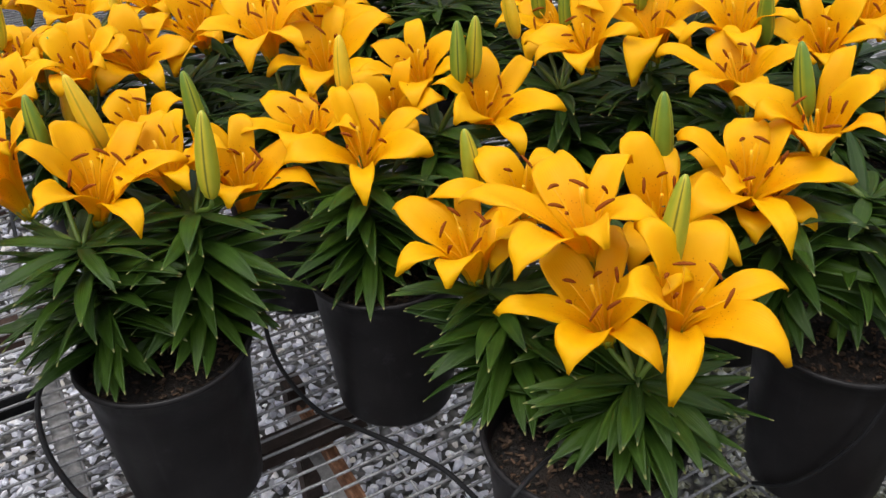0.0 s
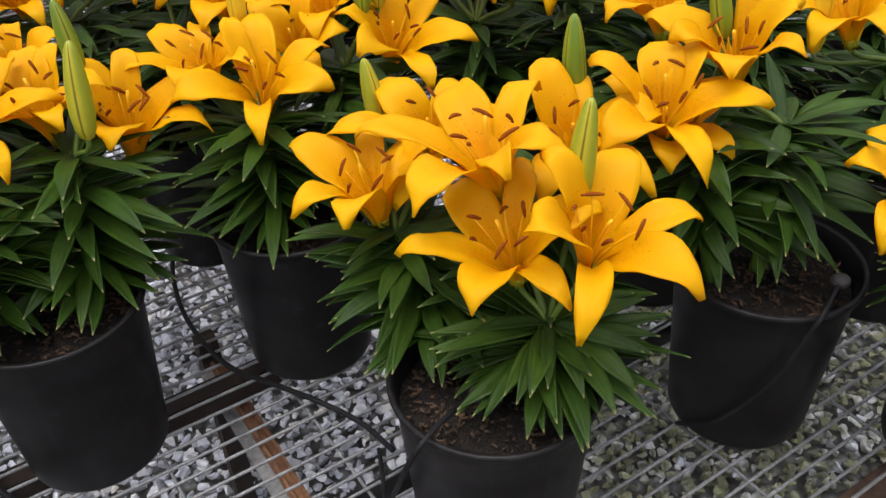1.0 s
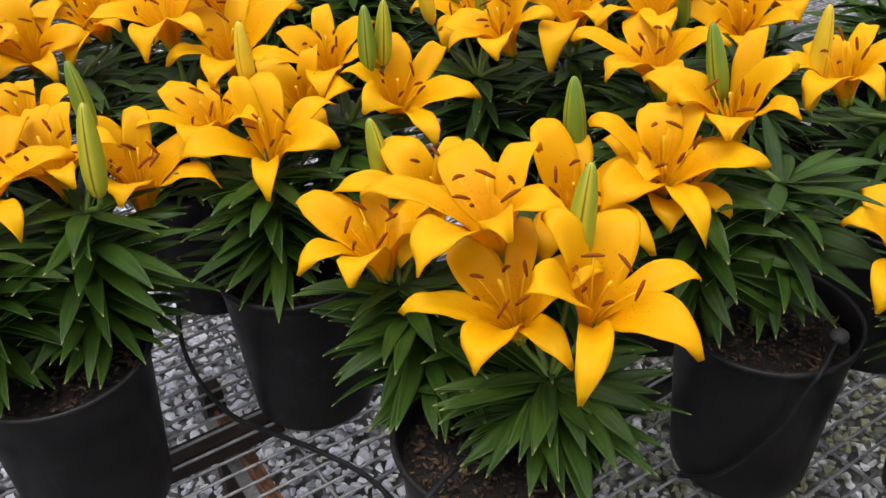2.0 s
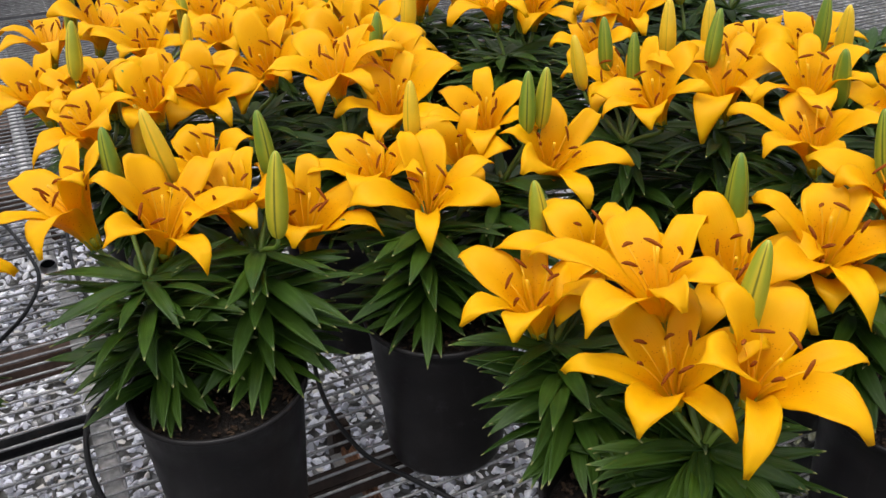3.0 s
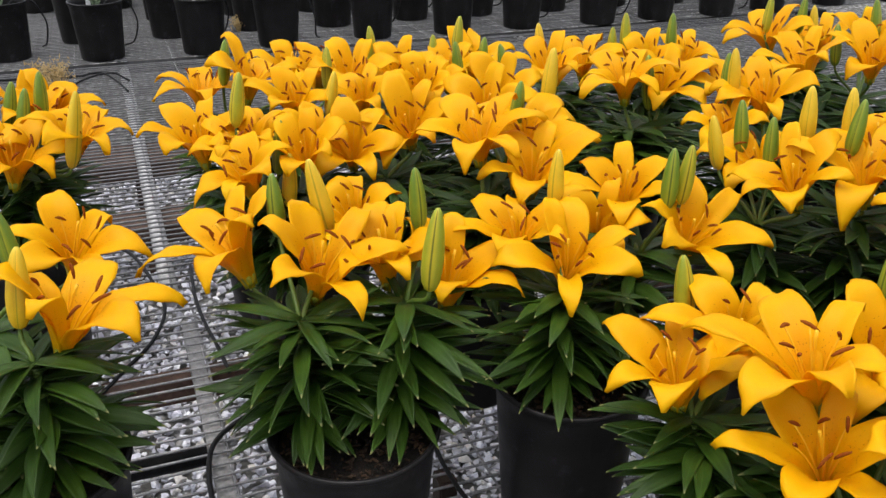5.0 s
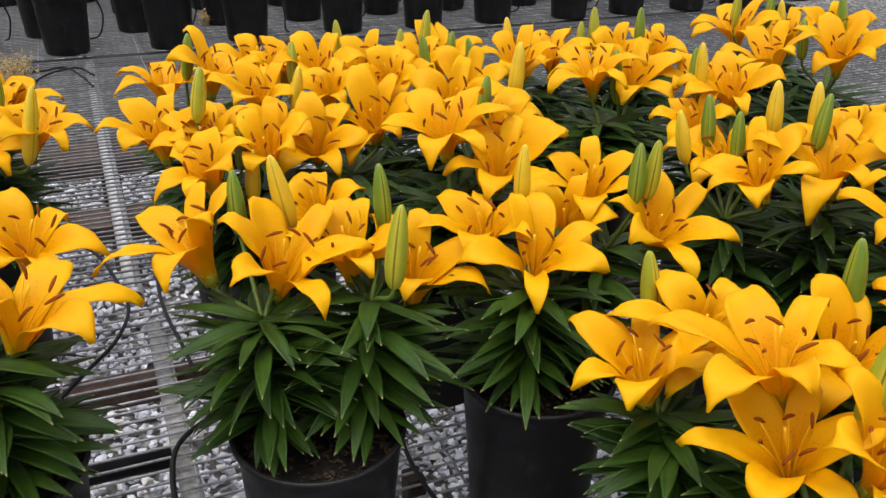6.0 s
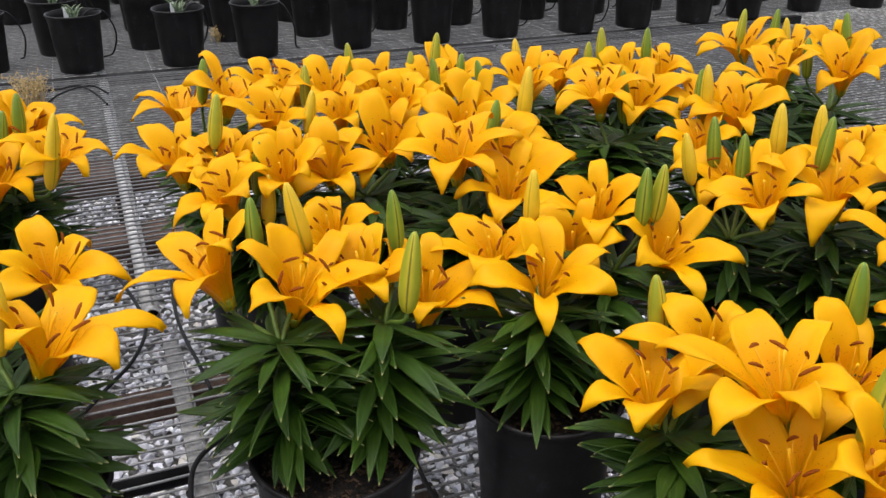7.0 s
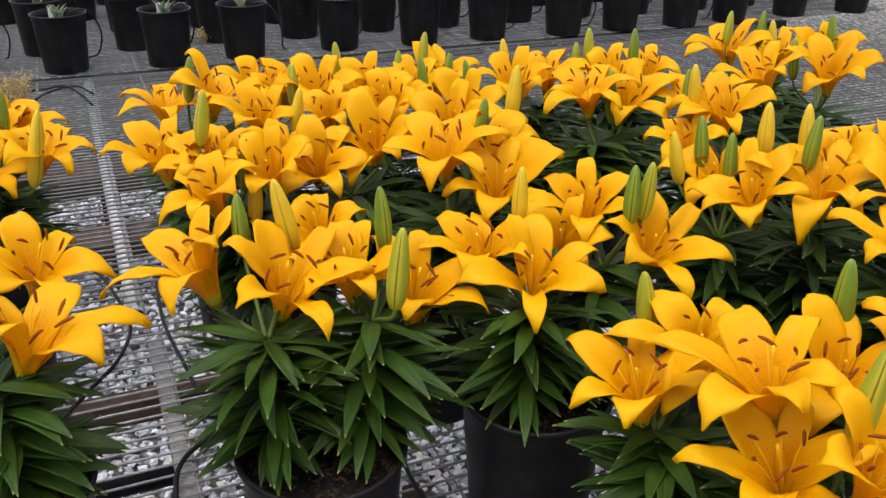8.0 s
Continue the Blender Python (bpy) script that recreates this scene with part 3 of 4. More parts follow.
# ---- benches ----
def wire_mesh(length, axis, radius, seed, mat=None):
    r = np.random.default_rng(seed)
    n = 13
    s = np.linspace(0, length, n)
    p = np.zeros((n, 3))
    p[:, 0] = s
    p[:, 1] = r.normal(0, 0.0011, n)
    p[:, 2] = r.normal(0, 0.0007, n)
    if axis == "y":
        p = p[:, [1, 0, 2]]
    v, f, _ = tube(p, radius, 6)
    return mesh_of("wire", v, f, [mat or WIRE])


def bench(x0, x1, y0, y1, pitch, cross, cross_at, pipes, label, straps=()):
    """A bench top of welded wire on round pipes."""
    b = thing("wire_bench", (0, 0, 0), label, "bench", "bench sections")
    heavy = y0 > 1.6
    longs = [wire_mesh(x1 - x0, "x", 0.0021 if heavy else 0.0018, k, PALE_WIRE if heavy else WIRE) for k in range(5)]
    shorts = [wire_mesh(y1 - y0, "y", 0.0018, 20 + k) for k in range(3)]
    for k, y in enumerate(np.arange(y0 + 0.004, y1, pitch)):
        part("wire", longs[k % 5], b, pose(x0, float(y), 0.0))
    first = cross_at - math.floor((cross_at - x0) / cross) * cross
    pale = wire_mesh(y1 - y0, "y", 0.0021, 31, PIPE)
    for k, x in enumerate(np.arange(first, x1, cross)):
        second = heavy and round((x - cross_at) / cross) % 2 == 0
        part("cross_wire", pale if second else shorts[k % 3], b, pose(float(x), y0, -0.0034))
    for x in pipes:
        prof = [(x, y0 - 0.012, -0.021), (x, (y0 + y1) / 2, -0.021), (x, y1 + 0.0, -0.021)]
        hollow_pipe("pipe", prof[0], prof[2], 0.0145, b, PIPE, "galvanised support pipe with an open end")
    for x in straps:
        part("rail", box_mesh("rail", (0.021, y1 - y0 - 0.04, 0.030), ZINC, 0.0015), b, pose(x, (y0 + y1) / 2 - 0.02, -0.0211), "flat grey support rail")
    return b


def hollow_pipe(name, a, b, radius, parent, mat, label=""):
    a, b = np.array(a, float), np.array(b, float)
    d = (b - a) / np.linalg.norm(b - a)
    u = np.cross(d, (0, 0, 1.0))
    u /= np.linalg.norm(u)
    w = np.cross(d, u)
    ang = np.arange(18) * 2 * np.pi / 18
    ring = np.cos(ang)[:, None] * u + np.sin(ang)[:, None] * w
    v = np.concatenate([a + ring * radius * 0.86, a + ring * radius, b + ring * radius, b + ring * radius * 0.86])
    f = grid_faces(4, 18, True)
    f += [(54 + j, 54 + (j + 1) % 18, (j + 1) % 18, j) for j in range(18)]
    made = part(name, mesh_of(name, v, [tuple(reversed(q)) for q in f], [mat]), parent, label=label)
    # black disc set inside the mouth, in place of the pipe's inner shade
    shade_disc = np.concatenate([a + d * 0.02 + ring * radius * 0.85, a + d * 0.024 + ring * radius * 0.85])
    part("pipe_bore", mesh_of("pipe_bore", shade_disc, grid_faces(2, 18, True) + [tuple(range(18)), tuple(range(35, 17, -1))], [TUBE], smooth=False), made, label="black disc standing in for the shade inside the pipe")
    return made


def box_mesh(name, size, mat, bevel=0.002):
    bm = bmesh.new()
    bmesh.ops.create_cube(bm, size=1.0)
    bmesh.ops.scale(bm, vec=size, verts=bm.verts)
    if bevel:
        bmesh.ops.bevel(bm, geom=bm.edges[:], offset=bevel, segments=2, affect="EDGES")
    me = bpy.data.meshes.new(name)
    bm.to_mesh(me)
    bm.free()
    me.materials.append(mat)
    return me


def channel_iron(name, length, wide, lip, thick):
    """A rusted angle along y: a flat grey flange beside a ridged and rusted one."""
    w = wide / 2
    sec = [(-w, 0.0), (-w, thick), (-0.12 * w, thick * 1.2), (0.0, lip), (0.18 * w, lip), (0.34 * w, lip * 0.35), (0.62 * w, lip * 0.30), (0.78 * w, lip * 0.75), (w, lip * 0.7), (w, -0.012), (w - thick, -0.012), (w - thick * 1.4, 0.0)]
    n, k = 40, len(sec)
    r = np.random.default_rng(9)
    v = []
    for i in range(n):
        y = length * i / (n - 1)
        v += [(x + r.uniform(-0.0006, 0.0006), y, z + r.uniform(-0.0006, 0.0006)) for x, z in sec]
    f = grid_faces(n, k, True) + [tuple(reversed(range(k))), tuple(range((n - 1) * k, n * k))]
    return mesh_of(name, v, f, [RUST, ZINC], smooth=False, index=[1 if q % k < 2 and q < (n - 1) * k else 0 for q in range(len(f))])


def cable(name, points, radius, label, category="irrigation tube"):
    v, f, uv = tube(smooth_line(points, 8), radius, 8)
    return tagged(new(name, mesh_of(name, v, f, [TUBE], uv)), label, category, "drip tubes")


ground()
gravel("near_gravel", -0.45, 1.45, 0.45, 2.15, 0.0172, 2, 0.0070, 0.0115, 11)
gravel("far_gravel", -0.9, 2.6, 2.15, 3.4, 0.022, 1, 0.009, 0.014, 12)

NEAR = bench(-1.4, 2.2, 0.12, 1.575, 0.0215, 0.1435, 0.361, (), "near bench top of grey welded wire on flat grey rails", (-0.96, 0.062, 1.08))
MIDDLE = bench(-1.4, 2.6, 1.655, 3.150, 0.0215, 0.1465, 0.196, (-0.97, 0.045, 0.63, 1.4), "middle bench top of grey welded wire on galvanised pipes")
FAR = bench(-1.6, 3.4, 3.205, 4.655, 0.0215, 0.1465, 0.196, (-0.97, 0.045, 0.63, 1.4), "far bench top of grey welded wire on galvanised pipes")
LAST = bench(-1.8, 4.2, 4.69, 6.15, 0.0215, 0.1465, 0.196, (-0.97, 0.045, 0.63, 1.4), "last bench top of grey welded wire on galvanised pipes")


def support(name, place, size, mat, label, category="support beam"):
    ob = tagged(new(name, box_mesh(name, size, mat)), label, category, "bench supports")
    ob.matrix_basis = pose(*place)
    return ob


channel = tagged(new("rusty_channel", channel_iron("rusty_channel", 0.66, 0.032, 0.011, 0.003)), "rusted steel channel under the bench wire", "support beam", "bench supports")
channel.matrix_basis = pose(0.307, 0.44, -0.088, 0, 0, -1.5)

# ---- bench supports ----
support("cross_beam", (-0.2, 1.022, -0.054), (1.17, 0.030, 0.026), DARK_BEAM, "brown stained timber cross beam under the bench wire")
support("cross_beam", (0.35, 0.516, -0.062), (2.2, 0.036, 0.04), BEAM, "brown stained timber cross beam under the bench wire")
support("cross_beam", (0.2, 1.45, -0.062), (2.2, 0.034, 0.04), BEAM, "brown stained timber cross beam under the bench wire")
support("cross_beam", (0.4, 2.045, -0.062), (2.8, 0.10, 0.04), BEAM, "wide brown timber cross beam under the bench wire")
support("cross_beam", (0.4, 2.44, -0.062), (2.8, 0.15, 0.04), BEAM, "wide brown timber cross beam under the bench wire")
# black strips in the bench gaps, their colour stands for the shadow there
support("edge_rail", (0.6, 3.180, -0.018), (4.4, 0.040, 0.030), TUBE, "black strip standing in for the shadow in the gap between two bench tops", "edge rail")
support("edge_rail", (0.6, 4.672, -0.016), (5.4, 0.016, 0.030), TUBE, "black strip standing in for the shadow in the gap between two bench tops", "edge rail")
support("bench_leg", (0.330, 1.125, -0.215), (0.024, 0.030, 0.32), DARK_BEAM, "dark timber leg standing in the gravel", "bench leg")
support("bench_leg", (0.045, 2.44, -0.227), (0.045, 0.045, 0.29), BEAM, "dark timber leg standing in the gravel", "bench leg")
black_pipe = thing("water_pipe", (0, 0, 0), "black plastic water pipe running under the bench", "water pipe")
hollow_pipe("pipe_run", (-1.3, 1.285, -0.055), (0.052, 1.270, -0.055), 0.014, black_pipe, TUBE)
low_pipe = thing("water_pipe", (0, 0, 0), "black plastic water pipe running under the bench", "water pipe")
hollow_pipe("pipe_run", (-0.9, 0.80, -0.056), (1.5, 0.80, -0.056), 0.0135, low_pipe, TUBE)

# ---- potted lilies ----
lily_l = potted_lily((0.176, 0.972), [(0.137, 0.998, 0.285), (0.237, 0.995, 0.285)], "potted yellow lily with two leafy stems, open blooms and buds", 4, single=True, leaves=98)
bloom(lily_l, (0.159, 1.039, 0.28), (0.14, -0.29, 0.94), 13, 1.06, (75, 70, 69, 71, 59, 71), (57, 73, 65, 64, 74, 68), 1, (5, 3, 0, 5, -6, -7))
bloom(lily_l, (0.107, 1.083, 0.285), (-0.28, 0.1, 0.95), 30, 1.07, (50, 54, 60, 66, 84, 70), (74, 74, 72, 66, 54, 38), 1, (0, 0, 0, -4, 3, 4))
bloom(lily_l, (0.235, 1.045, 0.278), (-0.14, -0.17, 0.98), 2, 1.02, (61, 61, 56, 61, 61, 61), (59, 59, 65, 61, 59, 59), 1, (0, 0, 13, -13, 0, 0))
bloom(lily_l, (0.293, 1.04, 0.242), (0.03, -0.2, 0.98), 35, 1.10, (70, 68, 54, 54, 52, 58), (54, 60, 76, 80, 78, 62), 1, (4, -6, 0, 0, 0, 0))
bloom(lily_l, (0.24, 1.171, 0.274), (-0.23, -0.31, 0.92), 23, 0.95, (58, 58, 54, 54, 58, 58), (51, 51, 47, 50, 51, 51), 1, (0, 0, 12, -12, 0, 0))
bud(lily_l, (0.265, 1.05, 0.4), (0.269, 1.049, 0.337), "g")
bud(lily_l, (0.253, 0.954, 0.4), (0.246, 0.956, 0.319), "m")
bud(lily_l, (0.135, 1.08, 0.4), (0.137, 1.08, 0.345), "g")
bud(lily_l, (0.171, 1.085, 0.408), (0.187, 1.082, 0.329), "y")
lily_m = potted_lily((0.411, 0.979), [(0.4, 0.985, 0.27), (0.5, 1.01, 0.285)], "potted yellow lily with a broad open bloom and green buds", 5, single=True, leaves=92)
bloom(lily_m, (0.411, 1.004, 0.266), (-0.17, -0.36, 0.92), 23, 1.03, (73, 68, 70, 63, 75, 72), (70, 56, 60, 70, 57, 56), 0, (8, -1, 8, -22, -1, 8))
bloom(lily_m, (0.385, 1.058, 0.275), (-0.21, -0.18, 0.96), 26, 0.96, (65, 65, 60, 65, 72, 62), (57, 57, 41, 57, 66, 67), 1, (0, 0, 6, 0, -5, -1))
bloom(lily_m, (0.477, 1.054, 0.279), (-0.38, -0.46, 0.8), -2, 0.93, (54, 60, 60, 60, 60, 60), (68, 63, 61, 61, 61, 61), 1, (-1, 1, 0, 0, 0, 0))
bloom(lily_m, (0.519, 1.073, 0.3), (-0.27, -0.26, 0.93), 26, 0.97, (63, 60, 63, 59, 66, 63), (56, 56, 56, 55, 62, 56), 1, (0, 2, 0, -3, -4, 5))
bloom(lily_m, (0.549, 1.007, 0.272), (-0.04, -0.43, 0.9), 50, 1.02, (74, 66, 66, 56, 62, 73), (70, 65, 65, 69, 74, 56), 0, (-1, 0, 0, 0, -2, 3))
bud(lily_m, (0.524, 1.004, 0.404), (0.524, 1.004, 0.353), "g")
bud(lily_m, (0.546, 1.005, 0.404), (0.544, 1.007, 0.367), "m")
bud(lily_m, (0.418, 1.049, 0.4), (0.418, 1.049, 0.337), "y")
lily_f = potted_lily((0.434, 0.676), [(0.43, 0.805, 0.236), (0.475, 0.665, 0.215), (0.555, 0.755, 0.262)], "potted yellow lily crowded with large open blooms", 6, single=True, leaves=84)
bloom(lily_f, (0.425, 0.818, 0.237), (-0.16, -0.05, 0.99), 26, 1.04, (61, 66, 66, 71, 66, 66), (72, 62, 62, 67, 57, 64), 1, (1, 0, 0, 2, 2, -6))
bloom(lily_f, (0.476, 0.724, 0.29), (-0.24, 0.09, 0.97), 42, 1.1, (56, 67, 69, 82, 69, 65), (42, 52, 55, 71, 48, 66), 0, (-7, 1, 0, 4, 4, -3))
bloom(lily_f, (0.466, 0.69, 0.242), (-0.33, -0.11, 0.94), 0, 1.02, (70, 68, 68, 67, 73, 63), (53, 57, 57, 56, 60, 64), 1, (0, 0, 0, -1, 0, 1))
bloom(lily_f, (0.494, 0.65, 0.263), (-0.13, -0.32, 0.94), 69, 1.05, (72, 70, 56, 54, 76, 74), (44, 52, 78, 80, 42, 58), 1, (-2, 3, -10, 2, 8, 12))
bloom(lily_f, (0.489, 0.84, 0.269), (-0.22, -0.46, 0.86), 64, 1.01, (70, 62, 70, 82, 70, 70), (41, 26, 32, 48, 41, 41), 0, (0, -1, 7, -7, 0, 0))
bloom(lily_f, (0.57, 0.753, 0.268), (-0.28, -0.26, 0.92), 1, 1.03, (80, 70, 65, 68, 70, 70), (51, 52, 39, 62, 52, 52), 1, (7, 0, 7, -15, 0, 0))
bud(lily_f, (0.452, 0.876, 0.358), (0.46, 0.87, 0.288), "m")
bud(lily_f, (0.587, 0.78, 0.391), (0.59, 0.777, 0.313), "g")
bud(lily_f, (0.499, 0.662, 0.394), (0.494, 0.667, 0.305), "m")
lily_r = potted_lily((0.711, 0.650), [(0.645, 0.7, 0.295), (0.715, 0.665, 0.3)], "tall potted yellow lily beside a drip emitter", 7, single=True, leaves=66, bare=0.068)
bloom(lily_r, (0.629, 0.715, 0.295), (-0.26, -0.25, 0.93), -26, 1.02, (73, 72, 63, 63, 64, 67), (40, 52, 48, 45, 65, 51), 1, (1, 0, 13, -6, -8, 0))
bloom(lily_r, (0.649, 0.728, 0.272), (-0.32, -0.31, 0.9), 7, 0.95, (63, 63, 62, 63, 63, 60), (57, 57, 56, 57, 57, 64), 1, (0, 0, -5, 0, 0, 5))
bloom(lily_r, (0.705, 0.71, 0.318), (-0.32, -0.07, 0.94), 4, 0.97, (64, 52, 72, 76, 52, 62), (70, 74, 74, 63, 74, 74), 1, (-3, 0, -14, 10, 0, 6))
bud(lily_r, (0.688, 0.735, 0.424), (0.694, 0.728, 0.385), "g")
lily_k = potted_lily((-0.105, 1.02), [(-0.085, 1, 0.29), (-0.125, 1.06, 0.29)], "potted yellow lily with a wide bloom and two buds", 8, single=True, leaves=82)
bloom(lily_k, (-0.065, 1.017, 0.28), (0.22, -0.11, 0.97), 38, 1.12, (72, 82, 75, 67, 52, 52), (65, 57, 45, 26, 74, 74), 0, (7, -2, -9, 4, 0, 0))
bloom(lily_k, (-0.054, 1.149, 0.293), (0.15, -0.32, 0.94), 20, 0.98, (67, 74, 60, 70, 67, 67), (41, 40, 26, 47, 41, 41), 1, (0, 0, -2, 2, 0, 0))
bud(lily_k, (-0.093, 1.043, 0.412), (-0.089, 1.044, 0.366), "g")
bud(lily_k, (-0.081, 1.021, 0.388), (-0.092, 1.019, 0.315), "y")
lily_b = potted_lily((0.4, 1.228), [(0.392, 1.17, 0.29), (0.312, 1.29, 0.29), (0.452, 1.25, 0.3)], "potted yellow lily packed with overlapping blooms", 9, leaves=84)
bloom(lily_b, (0.394, 1.188, 0.334), (-0.17, -0.17, 0.97), 8, 1.06, (71, 71, 75, 71, 72, 70), (51, 51, 50, 51, 55, 42), 1, (0, 0, -9, 0, -1, 10))
bloom(lily_b, (0.44, 1.147, 0.306), (-0.14, -0.38, 0.91), 21, 1.02, (67, 75, 67, 61, 64, 67), (58, 72, 58, 55, 50, 58), 1, (0, 1, 0, -6, 5, 0))
bloom(lily_b, (0.469, 1.221, 0.324), (-0.27, -0.43, 0.86), 22, 1.05, (82, 62, 76, 75, 75, 75), (56, 34, 26, 43, 43, 43), 0, (19, 4, -23, 0, 0, 0))
bloom(lily_b, (0.454, 1.308, 0.336), (-0.26, -0.46, 0.85), 20, 0.99, (70, 73, 70, 72, 70, 70), (48, 43, 48, 45, 48, 48), 1, (0, -4, 0, 4, 0, 0))
bloom(lily_b, (0.276, 1.317, 0.299), (-0.14, -0.48, 0.87), 63, 0.99, (67, 66, 69, 67, 67, 69), (57, 53, 64, 57, 57, 59), 0, (0, -1, -5, 0, 0, 6))
bloom(lily_b, (0.357, 1.326, 0.314), (-0.25, -0.42, 0.87), 8, 1.02, (63, 67, 67, 69, 67, 72), (74, 62, 62, 72, 62, 49), 1, (4, 0, 0, -8, 0, 4))
bud(lily_b, (0.465, 1.237, 0.416), (0.461, 1.239, 0.37), "g")
bud(lily_b, (0.514, 1.251, 0.449), (0.51, 1.253, 0.375), "y")
lily_c = potted_lily((0.219, 1.335), [(0.154, 1.29, 0.285), (0.204, 1.27, 0.29)], "potted yellow lily with blooms leaning over the aisle", 10, leaves=84)
bloom(lily_c, (0.153, 1.308, 0.313), (-0.28, -0.17, 0.94), 32, 0.95, (64, 64, 63, 64, 64, 62), (66, 64, 62, 64, 64, 74), 0, (1, 0, 2, 0, 0, -3))
bloom(lily_c, (0.101, 1.353, 0.31), (-0.14, -0.25, 0.96), 21, 0.98, (65, 65, 61, 65, 68, 67), (65, 65, 60, 65, 69, 74), 1, (0, 0, 8, 0, -1, -7))
bloom(lily_c, (0.14, 1.231, 0.31), (-0.26, -0.22, 0.94), 33, 0.97, (57, 62, 62, 60, 67, 62), (66, 51, 51, 43, 38, 51), 0, (-2, 0, 0, -2, 4, 0))
bloom(lily_c, (0.209, 1.261, 0.32), (-0.2, -0.39, 0.9), 27, 0.91, (53, 58, 58, 56, 58, 58), (74, 66, 66, 65, 66, 66), 1, (4, 0, 0, -4, 0, 0))
bloom(lily_c, (0.227, 1.331, 0.313), (-0.02, -0.34, 0.94), -7, 0.89, (52, 52, 52, 52, 52, 52), (67, 56, 43, 56, 60, 56), 1, (4, 0, 1, 0, -5, 0))
bloom(lily_c, (0.168, 1.329, 0.314), (-0.08, -0.25, 0.96), 17, 0.9, (54, 57, 53, 56, 57, 57), (71, 55, 42, 54, 55, 55), 1, (2, 0, 2, -4, 0, 0))
bud(lily_c, (0.182, 1.235, 0.36), (0.178, 1.236, 0.296), "y")
bud(lily_c, (0.116, 1.259, 0.364), (0.123, 1.258, 0.311), "g")
bud(lily_c, (0.145, 1.31, 0.436), (0.137, 1.311, 0.378), "m")
bud(lily_c, (0.181, 1.269, 0.388), (0.177, 1.27, 0.35), "g")
lily_d = potted_lily((0.201, 1.53), [(0.156, 1.56, 0.29), (0.241, 1.5, 0.29)], "potted yellow lily with wilting rust-tipped blooms", 11, leaves=84)
bloom(lily_d, (0.242, 1.487, 0.31), (-0.09, -0.4, 0.91), 7, 0.95, (62, 57, 62, 62, 70, 55), (59, 50, 59, 59, 62, 72), 1, (0, -4, 0, 0, 1, 3))
bloom(lily_d, (0.125, 1.593, 0.301), (0.07, -0.05, 1), -4, 0.97, (73, 73, 73, 73, 75, 77), (46, 46, 46, 46, 44, 37), 1, (0, 0, 0, 0, 2, -2))
bloom(lily_d, (0.186, 1.561, 0.321), (0.21, -0.25, 0.95), 31, 1.03, (64, 61, 61, 69, 64, 64), (56, 64, 32, 74, 56, 56), 0, (0, 3, -4, 1, 0, 0))
bloom(lily_d, (0.263, 1.648, 0.307), (0.12, -0.3, 0.95), 12, 1.02, (69, 69, 71, 71, 69, 69), (48, 48, 44, 45, 48, 48), 1, (0, 0, -5, 5, 0, 0))
bloom(lily_d, (0.34, 1.557, 0.321), (0.01, -0.4, 0.92), 25, 1.0, (71, 68, 68, 68, 68, 65), (44, 55, 57, 55, 55, 65), 1, (-1, 0, 3, 0, 0, -2))
bloom(lily_d, (0.309, 1.634, 0.307), (0.04, -0.32, 0.95), 13, 1.02, (70, 70, 70, 71, 72, 70), (41, 41, 32, 42, 31, 41), 1, (0, 0, -5, 2, 3, 0))
bud(lily_d, (0.165, 1.568, 0.415), (0.16, 1.569, 0.375), "g")
bud(lily_d, (0.302, 1.539, 0.401), (0.302, 1.539, 0.36), "m")
bud(lily_d, (0.288, 1.442, 0.391), (0.279, 1.444, 0.328), "y")
lily_e = potted_lily((0.45, 1.52), [(0.41, 1.53, 0.29), (0.52, 1.47, 0.3)], "potted yellow lily with many upright buds", 12, leaves=84)
bloom(lily_e, (0.428, 1.573, 0.311), (-0.22, -0.37, 0.9), 14, 0.99, (66, 66, 66, 66, 63, 69), (58, 58, 64, 58, 57, 60), 1, (0, 0, 6, 0, 0, -6))
bloom(lily_e, (0.395, 1.388, 0.352), (-0.23, -0.47, 0.85), -8, 0.91, (57, 52, 57, 57, 53, 57), (50, 52, 50, 50, 44, 50), 1, (0, -1, 0, 0, 1, 0))
bloom(lily_e, (0.443, 1.473, 0.32), (-0.12, -0.38, 0.92), 46, 0.9, (57, 55, 57, 57, 52, 57), (57, 49, 57, 57, 69, 57), 0, (0, -1, 0, 0, 1, 0))
bloom(lily_e, (0.517, 1.407, 0.314), (-0.2, -0.42, 0.89), 19, 0.99, (65, 61, 65, 69, 65, 65), (63, 63, 63, 74, 63, 63), 1, (0, 2, 0, -2, 0, 0))
bloom(lily_e, (0.335, 1.461, 0.319), (-0.22, -0.32, 0.92), 17, 0.93, (59, 61, 61, 58, 61, 61), (49, 46, 46, 32, 46, 46), 1, (-2, 0, 0, 2, 0, 0))
bloom(lily_e, (0.548, 1.583, 0.307), (-0.19, -0.25, 0.95), 11, 1.05, (71, 70, 67, 69, 70, 78), (71, 60, 54, 69, 60, 51), 1, (6, 0, 14, -10, 0, -10))
bloom(lily_e, (0.493, 1.545, 0.314), (-0.13, -0.28, 0.95), 2, 0.96, (66, 65, 65, 65, 65, 64), (61, 60, 60, 57, 60, 71), 1, (2, 0, 0, 1, 0, -3))
bud(lily_e, (0.39, 1.62, 0.408), (0.396, 1.618, 0.313), "m")
bud(lily_e, (0.477, 1.572, 0.399), (0.477, 1.572, 0.304), "m")
bud(lily_e, (0.523, 1.577, 0.423), (0.52, 1.578, 0.38), "m")
bud(lily_e, (0.549, 1.539, 0.397), (0.546, 1.54, 0.353), "g")
bud(lily_e, (0.553, 1.492, 0.397), (0.562, 1.488, 0.351), "g")
bud(lily_e, (0.489, 1.511, 0.401), (0.495, 1.509, 0.343), "g")
